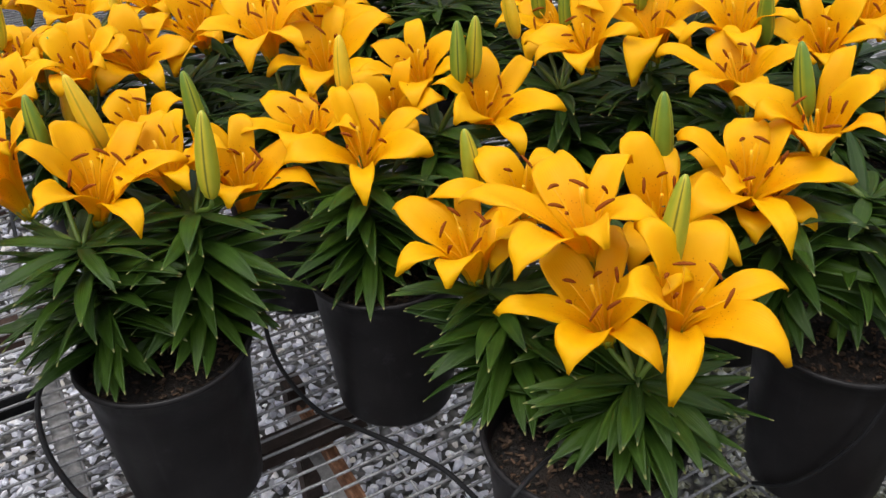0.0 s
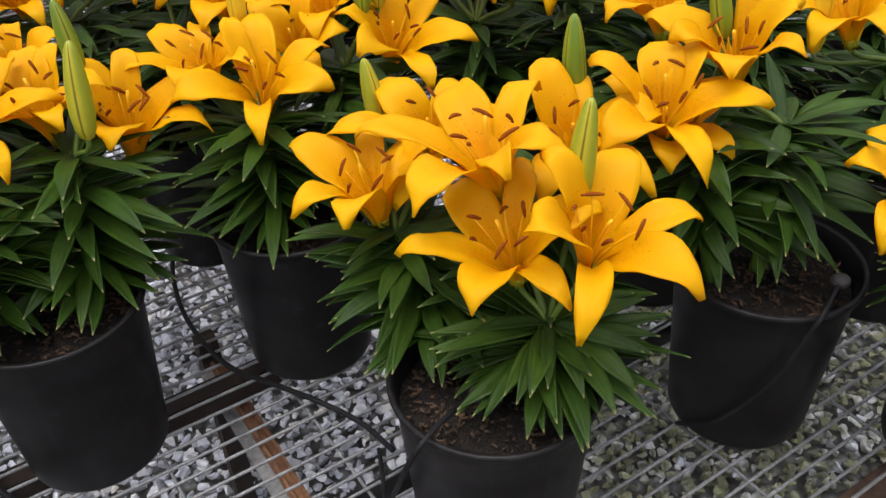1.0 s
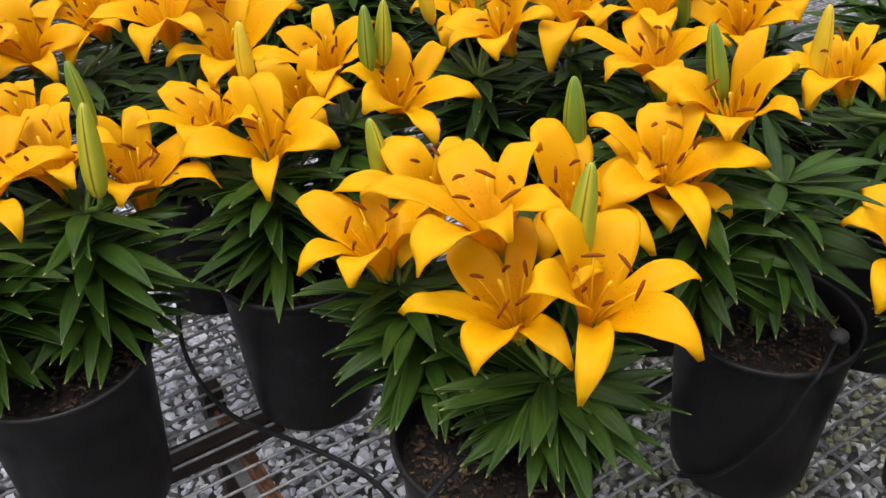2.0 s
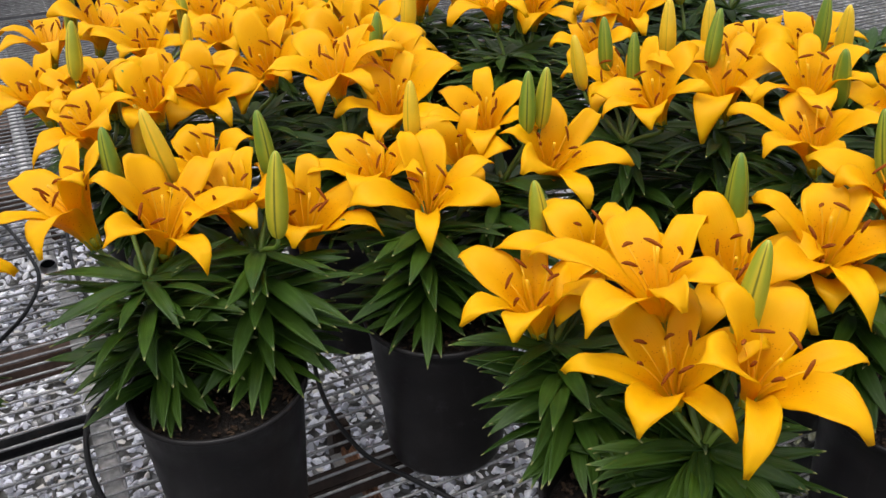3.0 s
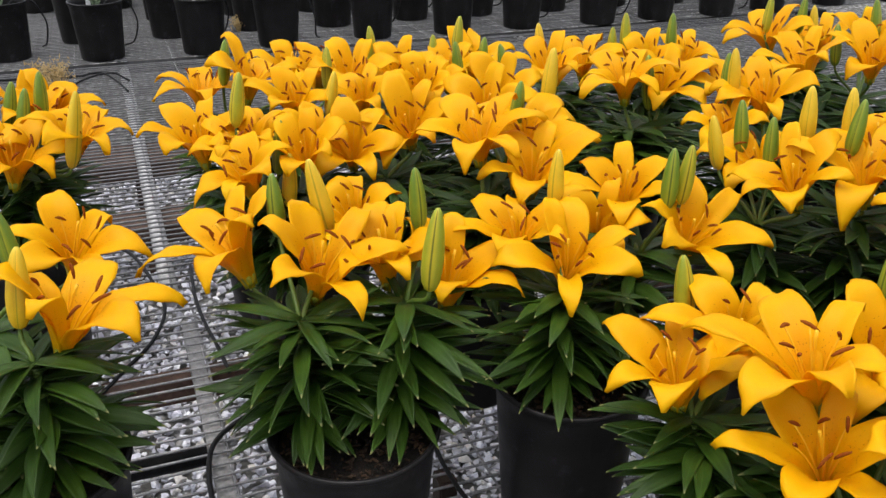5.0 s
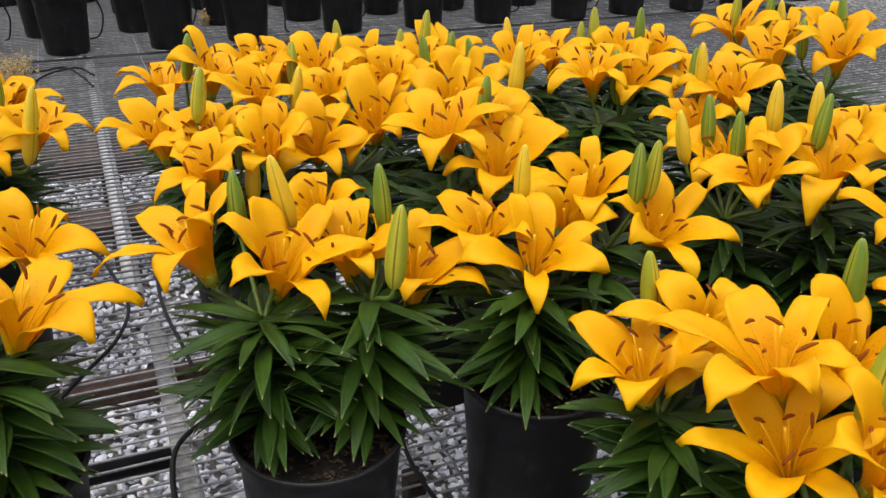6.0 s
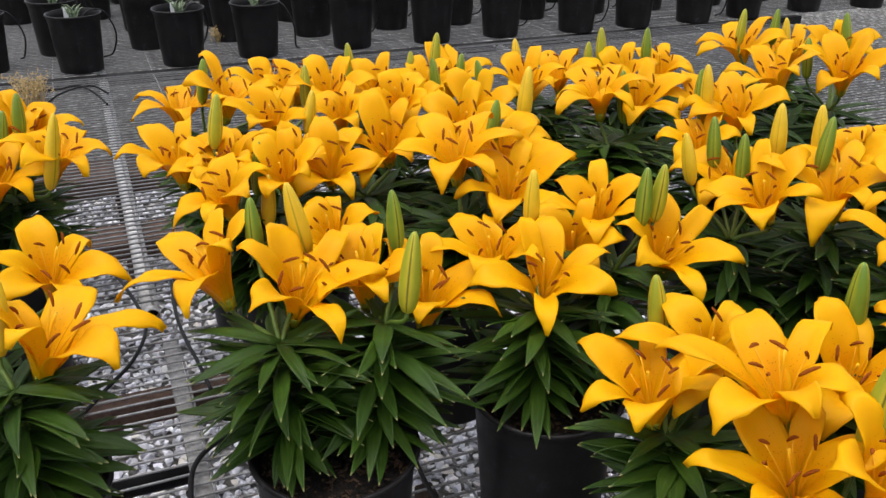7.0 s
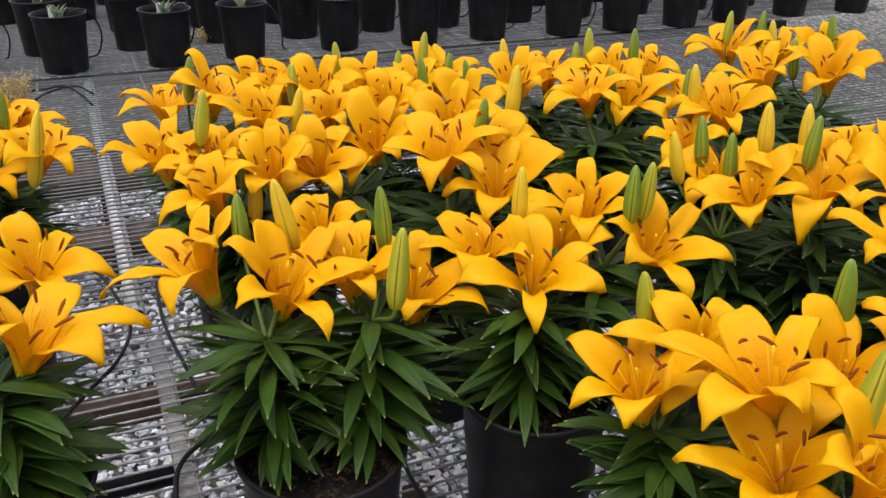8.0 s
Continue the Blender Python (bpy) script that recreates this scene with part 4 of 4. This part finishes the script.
lily_g = potted_lily((0.675, 1.57), [(0.665, 1.53, 0.29), (0.725, 1.55, 0.29)], "potted yellow lily with two blooms and a bud", 13, leaves=79)
bloom(lily_g, (0.648, 1.515, 0.311), (-0.13, -0.27, 0.95), 11, 1.0, (62, 64, 66, 62, 64, 64), (69, 62, 72, 56, 62, 62), 1, (0, 0, 0, -1, 0, 0))
bloom(lily_g, (0.738, 1.56, 0.306), (-0.22, -0.2, 0.96), 6, 1.04, (74, 74, 74, 68, 82, 74), (37, 37, 39, 26, 30, 37), 1, (0, 0, 1, -3, 2, 0))
bud(lily_g, (0.646, 1.553, 0.409), (0.652, 1.55, 0.355), "y")
lily_h = potted_lily((0.697, 1.38), [(0.702, 1.35, 0.29), (0.752, 1.37, 0.28)], "potted yellow lily with a single tall green bud", 14, leaves=84)
bloom(lily_h, (0.703, 1.375, 0.323), (-0.18, -0.11, 0.98), 1, 1.07, (71, 71, 71, 77, 60, 79), (46, 46, 46, 44, 37, 45), 1, (0, 0, 0, 12, 2, -14))
bloom(lily_h, (0.768, 1.381, 0.312), (-0.17, -0.36, 0.92), 18, 1.05, (75, 75, 72, 72, 72, 72), (48, 62, 55, 55, 55, 55), 1)
bud(lily_h, (0.736, 1.377, 0.393), (0.744, 1.372, 0.312), "g")
lily_i = potted_lily((0.868, 1.53), [(0.838, 1.53, 0.293), (0.898, 1.53, 0.293)], "potted yellow lily with small half-open blooms", 15, leaves=79)
bloom(lily_i, (0.831, 1.517, 0.313), (-0.35, -0.34, 0.88), -2, 0.98, (66, 64, 64, 62, 64, 64), (44, 51, 55, 52, 51, 51), 1, (-2, 0, 8, -5, 0, 0))
bloom(lily_i, (0.916, 1.536, 0.308), (-0.18, -0.31, 0.94), 18, 0.97, (65, 57, 64, 64, 64, 66), (63, 36, 49, 49, 49, 43), 1, (5, 0, 0, 0, 0, -5))
bud(lily_i, (0.807, 1.557, 0.414), (0.811, 1.554, 0.343), "m")
bud(lily_i, (0.791, 1.567, 0.39), (0.792, 1.566, 0.345), "m")
bud(lily_i, (0.864, 1.509, 0.419), (0.866, 1.508, 0.365), "g")
lily_j = potted_lily((0.812, 1.19), [(0.782, 1.21, 0.286), (0.822, 1.21, 0.296)], "potted yellow lily with flared blooms and pale buds", 16, leaves=84)
bloom(lily_j, (0.849, 1.322, 0.31), (-0.27, -0.18, 0.95), -15, 0.96, (63, 63, 63, 65, 63, 59), (61, 61, 53, 65, 62, 71), 1, (0, 0, -3, 1, 0, 3))
bloom(lily_j, (0.829, 1.227, 0.329), (-0.3, -0.2, 0.93), 40, 0.98, (66, 65, 69, 73, 74, 69), (74, 51, 61, 56, 70, 61), 0, (5, 3, 0, 3, -10, 0))
bloom(lily_j, (0.759, 1.208, 0.304), (-0.34, -0.24, 0.91), -10, 0.93, (60, 54, 60, 57, 61, 60), (51, 53, 51, 41, 55, 51), 1, (0, 1, 0, 0, -1, 0))
bud(lily_j, (0.781, 1.258, 0.42), (0.782, 1.257, 0.398), "g")
bud(lily_j, (0.781, 1.247, 0.429), (0.783, 1.246, 0.405), "y")
lily_p = potted_lily((0.73, 1.02), [(0.68, 1.04, 0.277), (0.765, 0.985, 0.297)], "potted yellow lily with blooms and long yellow buds", 17, leaves=84)
bloom(lily_p, (0.731, 1.097, 0.297), (-0.47, -0.06, 0.88), 46, 0.99, (65, 60, 67, 67, 65, 65), (52, 33, 52, 69, 52, 52), 0, (0, -2, 7, -5, 0, 0))
bloom(lily_p, (0.706, 1.011, 0.306), (-0.48, -0.07, 0.88), 25, 1.01, (65, 65, 69, 68, 59, 65), (61, 61, 72, 50, 71, 61), 1, (0, 0, -7, 7, 0, 0))
bloom(lily_p, (0.77, 0.982, 0.313), (-0.27, -0.07, 0.96), 54, 1.09, (71, 71, 71, 75, 77, 67), (53, 53, 53, 74, 27, 55), 0, (0, 0, 0, -7, 14, -7))
bud(lily_p, (0.703, 1.127, 0.401), (0.707, 1.123, 0.353), "g")
bud(lily_p, (0.738, 1.058, 0.433), (0.741, 1.055, 0.36), "y")
bud(lily_p, (0.645, 1.103, 0.395), (0.654, 1.096, 0.344), "y")
bud(lily_p, (0.708, 1.076, 0.395), (0.71, 1.074, 0.361), "g")
bud(lily_p, (0.775, 1.035, 0.434), (0.778, 1.031, 0.375), "y")
bud(lily_p, (0.764, 1.006, 0.43), (0.762, 1.008, 0.373), "g")
lily_x = potted_lily((0.927, 1.05), [(0.897, 1.06, 0.299)], "potted yellow lily with half-hidden blooms", 18, leaves=84)
bloom(lily_x, (0.862, 1.053, 0.324), (-0.42, -0.13, 0.9), 50, 0.92, (58, 56, 53, 58, 58, 58), (45, 41, 36, 45, 45, 45), 0, (0, 5, -5, 0, 0, 0))
bloom(lily_x, (0.929, 1.08, 0.315), (-0.52, -0.25, 0.82), 51, 0.9, (56, 53, 52, 56, 56, 56), (48, 44, 44, 48, 48, 48), 0, (0, 8, -8, 0, 0, 0))
bloom(lily_x, (0.934, 1.022, 0.316), (-0.22, -0.14, 0.96), 42, 0.98, (62, 66, 60, 64, 66, 62), (62, 56, 60, 66, 52, 60), 0)
bud(lily_x, (0.899, 0.985, 0.43), (0.902, 0.987, 0.36), "g")
bud(lily_x, (0.862, 0.925, 0.438), (0.872, 0.93, 0.37), "y")
lily_t = potted_lily((0.785, 0.85), [(0.765, 0.835, 0.29), (0.8, 0.88, 0.29)], "potted yellow lily standing between two others", 19, leaves=84)
bloom(lily_t, (0.76, 0.844, 0.303), (-0.3, 0.03, 0.95), 32, 1.01, (67, 61, 67, 77, 63, 67), (56, 33, 56, 69, 67, 56), 0, (0, -1, 0, 1, 0, 0))
bloom(lily_t, (0.809, 0.905, 0.332), (-0.26, -0.12, 0.96), 20, 0.98, (62, 66, 64, 62, 70, 68), (60, 58, 64, 66, 54, 50), 1)
bud(lily_t, (0.797, 0.868, 0.418), (0.812, 0.874, 0.352), "g")
lily_y = potted_lily((0.965, 0.875), [(0.9, 0.86, 0.29), (0.99, 0.89, 0.29)], "potted yellow lily with a dense crown of dark leaves", 20, leaves=84)
bloom(lily_y, (0.889, 0.856, 0.316), (-0.49, -0.21, 0.85), 25, 0.94, (60, 62, 62, 66, 56, 62), (64, 63, 63, 65, 74, 63), 1, (0, 0, 0, 1, -1, 0))
bloom(lily_y, (0.985, 0.884, 0.316), (-0.3, -0.16, 0.94), 20, 1.0, (64, 68, 62, 64, 70, 66), (58, 54, 64, 66, 52, 56), 1)
lily_z = potted_lily((1.17, 1.1), [(1.14, 1.1, 0.29), (1.2, 1.13, 0.29)], "potted yellow lily behind others with dark leaves", 21, leaves=84)
lily_u = potted_lily((1.164, 1.56), [(1.144, 1.56, 0.28), (1.199, 1.55, 0.28)], "potted yellow lily on the back row with buds", 22, leaves=79)
bloom(lily_u, (1.154, 1.605, 0.304), (-0.3, -0.1, 0.95), 37, 1.08, (76, 77, 77, 77, 82, 76), (55, 64, 48, 51, 58, 55), 0, (0, 3, 6, 1, -10, 0))
bloom(lily_u, (1.263, 1.582, 0.288), (-0.33, -0.07, 0.94), 63, 1.02, (72, 68, 68, 68, 67, 68), (70, 64, 64, 64, 72, 64), 0)
bud(lily_u, (1.129, 1.592, 0.417), (1.128, 1.593, 0.37), "m")
bud(lily_u, (1.187, 1.572, 0.417), (1.186, 1.573, 0.36), "g")
bud(lily_u, (1.215, 1.577, 0.398), (1.22, 1.572, 0.33), "y")
# lily_y2 and lily_s2 are unseen pots added to shade the foliage beside them
lily_y2 = potted_lily((1.205, 0.87), [(1.17, 0.86, 0.29), (1.23, 0.89, 0.29)], "leafy potted lily without blooms, added out of view to shade its neighbours", 23, leaves=84)
lily_s2 = potted_lily((1.2, 0.655), [(1.17, 0.66, 0.28), (1.23, 0.66, 0.28)], "leafy potted lily without blooms, added out of view to shade its neighbours", 24, leaves=84)
lily_o = potted_lily((0.835, 0.495), [(0.79, 0.51, 0.235), (0.85, 0.5, 0.24)], "short potted lily with one low bloom", 25, single=True, leaves=70)
bloom(lily_o, (0.752, 0.555, 0.245), (-0.39, -0.1, 0.91), 33, 1.06, (59, 59, 61, 52, 61, 59), (61, 61, 54, 74, 56, 61), 0, (0, 0, 8, -11, 3, 0))
lily_v = potted_lily((1.071, 1.34), [(1.011, 1.33, 0.284), (1.121, 1.35, 0.294)], "potted yellow lily with drooping rust-tipped anthers", 26, leaves=79)
bloom(lily_v, (1.018, 1.353, 0.322), (-0.39, 0.03, 0.92), -12, 1.03, (70, 68, 68, 67, 70, 68), (74, 67, 67, 69, 71, 67), 1, (7, 0, 0, -7, -1, 0))
bloom(lily_v, (1.122, 1.334, 0.328), (-0.3, -0.23, 0.93), 45, 1.05, (69, 71, 69, 69, 72, 68), (67, 74, 67, 74, 52, 74), 0, (0, -1, 0, -5, 3, 3))
bud(lily_v, (1.075, 1.375, 0.415), (1.08, 1.37, 0.353), "g")
bud(lily_v, (1.22, 1.464, 0.418), (1.226, 1.458, 0.347), "m")
bud(lily_v, (1.196, 1.424, 0.437), (1.199, 1.421, 0.409), "g")
bloom(lily_v, (1.196, 1.43, 0.335), (-0.2, -0.2, 0.96), 15, 1.0, (66, 70, 62, 64, 72, 66), (56, 58, 66, 64, 50, 54), 1)
lily_w = potted_lily((-0.14, 1.5), [(-0.125, 1.49, 0.29), (-0.1, 1.47, 0.28)], "potted yellow lily across the aisle with a big bud", 27, leaves=79)
bloom(lily_w, (-0.103, 1.531, 0.297), (0.27, -0.17, 0.95), 24, 1.05, (62, 63, 61, 65, 63, 63), (66, 66, 69, 74, 66, 66), 1, (-3, 0, 7, -4, 0, 0))
bloom(lily_w, (-0.052, 1.444, 0.302), (0.28, -0.16, 0.95), 29, 1.01, (62, 61, 62, 59, 62, 62), (51, 59, 51, 39, 51, 51), 1, (0, 2, 0, -2, 0, 0))
bloom(lily_w, (-0.079, 1.56, 0.308), (0.24, -0.37, 0.9), -17, 0.98, (64, 64, 64, 61, 66, 64), (54, 54, 54, 44, 63, 54), 1, (0, 0, 0, 3, -3, 0))
bloom(lily_w, (-0.182, 1.46, 0.306), (0.22, -0.32, 0.92), 25, 1.05, (70, 72, 64, 64, 66, 70), (52, 56, 68, 70, 60, 50), 1)
bloom(lily_w, (-0.122, 1.425, 0.285), (0.2, -0.2, 0.96), 40, 1.02, (66, 72, 62, 62, 66, 68), (56, 50, 66, 70, 60, 50), 0)
bud(lily_w, (-0.033, 1.412, 0.403), (-0.053, 1.411, 0.308), "y")
bud(lily_w, (-0.107, 1.491, 0.4), (-0.116, 1.49, 0.365), "g")
bud(lily_w, (-0.092, 1.47, 0.396), (-0.1, 1.469, 0.362), "g")
bud(lily_w, (-0.076, 1.515, 0.404), (-0.079, 1.515, 0.377), "g")
lily_s = potted_lily((0.965, 0.685), [(0.935, 0.69, 0.28)], "potted yellow lily at the bench corner", 28, single=True, leaves=79)
bloom(lily_s, (0.88, 0.722, 0.304), (-0.32, 0.06, 0.95), 38, 0.98, (63, 63, 59, 63, 63, 63), (46, 46, 34, 46, 46, 49), 0, (0, 0, -2, 0, 0, 2))
bud(lily_s, (0.857, 0.746, 0.4), (0.857, 0.745, 0.296), "y")

# ---- potted seedlings on the far bench ----
def seedling_mesh(seed):
    r = np.random.default_rng(seed)
    v, f = [], []
    for k in range(22):
        a, l = r.uniform(0, 6.28), r.uniform(0.018, 0.045)
        d = np.array([math.cos(a), math.sin(a), 0])
        start = np.array([r.uniform(-0.012, 0.012), r.uniform(-0.012, 0.012), 0.156])
        line = bent(start, start + [0, 0, l * 0.5], start + d * l * 0.3 + [0, 0, l * 0.9], start + d * l * 0.6 + [0, 0, l], 5)
        tv, tf, _ = tube(line, 0.0022, 5, (0.6, 1, 1, 0.7, 0.2))
        f += [tuple(q + len(v) for q in w) for w in tf]
        v += list(tv)
    return mesh_of("seedling", v, f, [SILVER])


def loop_mesh(seed):
    """The drip tube that arches out of a pot."""
    r = np.random.default_rng(seed)
    h = r.uniform(0.175, 0.215)
    line = smooth_line([(0.02, 0, 0.157), (0.05, 0.005, h), (0.095, 0.01, h - 0.01), (0.125, 0.02, 0.10), (0.115, 0.05, 0.03), (0.10, 0.12, 0.003)], 6)
    v, f, uv = tube(line, 0.0028, 7)
    return mesh_of("drip_tube", v, f, [TUBE], uv)


def tag_mesh():
    bm = bmesh.new()
    bmesh.ops.create_cube(bm, size=1.0)
    bmesh.ops.scale(bm, vec=(0.014, 0.0008, 0.045), verts=bm.verts)
    bmesh.ops.translate(bm, vec=(-0.02, 0.0, 0.173), verts=bm.verts)
    me = bpy.data.meshes.new("plant_tag")
    bm.to_mesh(me)
    bm.free()
    me.materials.append(TAG)
    return me


def potted_seedling():
    p = thing("potted_seedling", (0, 0, 0.0022), "black nursery pot with soil, a tiny seedling and a drip tube", "potted plant", "pots on the far bench")
    part("pot", POT_MESH, p)
    part("soil", SOILS[0], p, label="dry brown potting soil")
    tagged(part("seedling", seedling_mesh(5), p, label="small grey-green seedling"), kind="stuff")
    part("drip_tube", loop_mesh(3), p, label="thin black drip tube")
    return p


SEEDLING = potted_seedling()
TAGGED = tag_mesh()
spread = np.random.default_rng(21)
FRONT_ROW = [(-0.285, 3.34), (-0.008, 3.262), (0.302, 3.238), (0.550, 3.26), (0.884, 3.275), (1.175, 3.252), (1.45, 3.256), (1.757, 3.23), (2.013, 3.232), (2.289, 3.22), (2.54, 3.225), (2.883, 3.25), (3.207, 3.22)]
spots = [(0, k, x, y) for k, (x, y) in enumerate(FRONT_ROW)]
for row, (y, first, count) in enumerate(((3.52, -0.075, 15), (3.81, -0.075, 16), (4.10, -0.22, 17), (4.39, -0.08, 17)), 1):
    spots += [(row, k, first + 0.293 * k + spread.uniform(-0.014, 0.014), y + spread.uniform(-0.015, 0.015)) for k in range(count)]
for row, k, x, y in spots:
    m = pose(x, y, 0.0022, 0, 0, spread.uniform(-35, 35))
    if row == 0 and k == 0:
        SEEDLING.matrix_basis = m
        made = SEEDLING
    else:
        made = copy_thing(SEEDLING, m)
    if row == 0 and k in (1, 2):
        part("plant_tag", TAGGED, made, label="small white plant tag")

# ---- drip tubes on the bench ----
cable("drip_tube", [(0.412, 1.356, 0.006), (0.354, 1.25, 0.006), (0.323, 1.172, 0.008), (0.308, 1.082, 0.010), (0.316, 0.997, 0.006), (0.343, 0.942, 0.006), (0.37, 0.892, 0.006), (0.392, 0.84, 0.006), (0.40, 0.79, 0.006)], 0.0029, "black drip tube curling across the bench wire between pots")
cable("drip_tube", [(-0.07, 1.83, 0.006), (-0.037, 1.779, 0.03), (-0.003, 1.722, 0.03), (0.022, 1.63, 0.02), (0.031, 1.552, 0.012), (0.006, 1.477, 0.006), (-0.037, 1.411, 0.006), (-0.09, 1.33, 0.006)], 0.0029, "black drip tube looped on the aisle side of the bench")
cable("drip_tube", [(0.085, 1.70, 0.008), (0.08, 1.579, 0.008), (0.085, 1.496, 0.008), (0.092, 1.44, 0.008), (0.10, 1.36, 0.006)], 0.0029, "black drip tube lying along the bench edge")
cable("drip_tube", [(-0.30, 3.06, 0.006), (-0.154, 3.048, 0.006), (-0.086, 3.023, 0.008), (-0.024, 3.032, 0.012), (0.02, 2.93, 0.008), (0.043, 2.825, 0.006)], 0.0029, "black drip tube on the middle bench")
cable("drip_tube", [(-0.17, 2.75, 0.006), (-0.116, 2.884, 0.006), (-0.071, 2.974, 0.010), (0.006, 3.02, 0.012), (0.052, 2.94, 0.006)], 0.0029, "black drip tube on the middle bench")
cable("drip_tube", [(0.15, 1.262, 0.006), (0.098, 1.245, 0.008), (0.060, 1.208, 0.010), (0.046, 1.155, 0.012), (0.045, 1.09, 0.010), (0.058, 1.024, 0.006), (0.075, 0.981, 0.006), (0.091, 0.935, 0.006), (0.13, 0.86, 0.006)], 0.0034, "black drip tube curling round the foot of a pot")


def emitter(points, ball, label):
    """A drip tube that climbs into a pot, with a round stake head at its end."""
    e = thing("drip_emitter", (0, 0, 0), label, "drip emitter", "drip emitters")
    v, f, uv = tube(smooth_line(points, 8), 0.0022, 8)
    part("tube", mesh_of("tube", v, f, [TUBE], uv), e)
    bm = bmesh.new()
    bmesh.ops.create_uvsphere(bm, u_segments=14, v_segments=9, radius=0.0085)
    bmesh.ops.scale(bm, vec=(1, 1, 0.75), verts=bm.verts)
    bmesh.ops.translate(bm, vec=ball, verts=bm.verts)
    me = bpy.data.meshes.new("emitter_head")
    bm.to_mesh(me)
    bm.free()
    me.polygons.foreach_set("use_smooth", np.ones(len(me.polygons), bool))
    me.materials.append(HEAD)
    part("emitter_head", me, e, label="round grey emitter head")
    v, f, uv = tube([Vector(ball), Vector(ball) - Vector((0, 0, 0.02))], 0.0018, 6)
    part("stake", mesh_of("stake", v, f, [TUBE], uv), e)


HEAD = plain("grey_emitter_plastic", (0.045, 0.042, 0.04), (0.09, 0.085, 0.08), 60.0, 0.6)
emitter([(0.735, 0.594, 0.172), (0.712, 0.584, 0.184), (0.678, 0.571, 0.184), (0.670, 0.574, 0.165), (0.663, 0.584, 0.12), (0.654, 0.597, 0.085), (0.647, 0.612, 0.055), (0.642, 0.630, 0.03), (0.64, 0.66, 0.006)], (0.735, 0.594, 0.178), "thin drip tube and emitter hooked over a pot rim")
emitter([(0.419, 0.675, 0.166), (0.385, 0.662, 0.180), (0.350, 0.646, 0.186), (0.338, 0.652, 0.160), (0.340, 0.680, 0.10), (0.352, 0.72, 0.04), (0.366, 0.749, 0.008), (0.39, 0.80, 0.006)], (0.419, 0.675, 0.167), "thin drip tube and emitter hooked over a pot rim")


def dry_weed(place, size, seed):
    """A tangle of dead stalks with seed heads."""
    r = np.random.default_rng(seed)
    w = thing("dry_weed", place, "straw-coloured dead weed standing through the bench wire", "weed")
    for k in range(16):
        a, lean, l = r.uniform(0, 6.28), r.uniform(0.1, 0.8), size * r.uniform(0.6, 1.1)
        d = np.array([math.cos(a) * lean, math.sin(a) * lean, 1.0])
        d /= np.linalg.norm(d)
        side = np.array([r.uniform(-0.3, 0.3), r.uniform(-0.3, 0.3), 0]) * l
        line = bent((0, 0, -0.03), d * l * 0.4, d * l * 0.8 + side * 0.6, d * l + side, 6)
        v, f, _ = tube(line, 0.0011, 5, np.linspace(1.2, 0.5, 6))
        for _ in range(7):
            c = line[int(r.integers(3, 6))] + r.normal(0, 0.006, 3)
            tip = c + r.normal(0, 0.006, 3)
            tv, tf, _ = tube([c, (c + tip) / 2, tip], 0.0016, 5, (0.4, 1, 0.3))
            f = list(f) + [tuple(q + len(v) for q in t) for t in tf]
            v = list(v) + list(tv)
        part("stalk", mesh_of("stalk", v, f, [DRY]), w)


dry_weed((-0.165, 2.90, 0.0), 0.085, 4)
dry_weed((-0.125, 2.92, 0.0), 0.08, 8)
dry_weed((-0.15, 2.96, 0.0), 0.08, 14)
dry_weed((0.455, 3.50, 0.0), 0.045, 6)
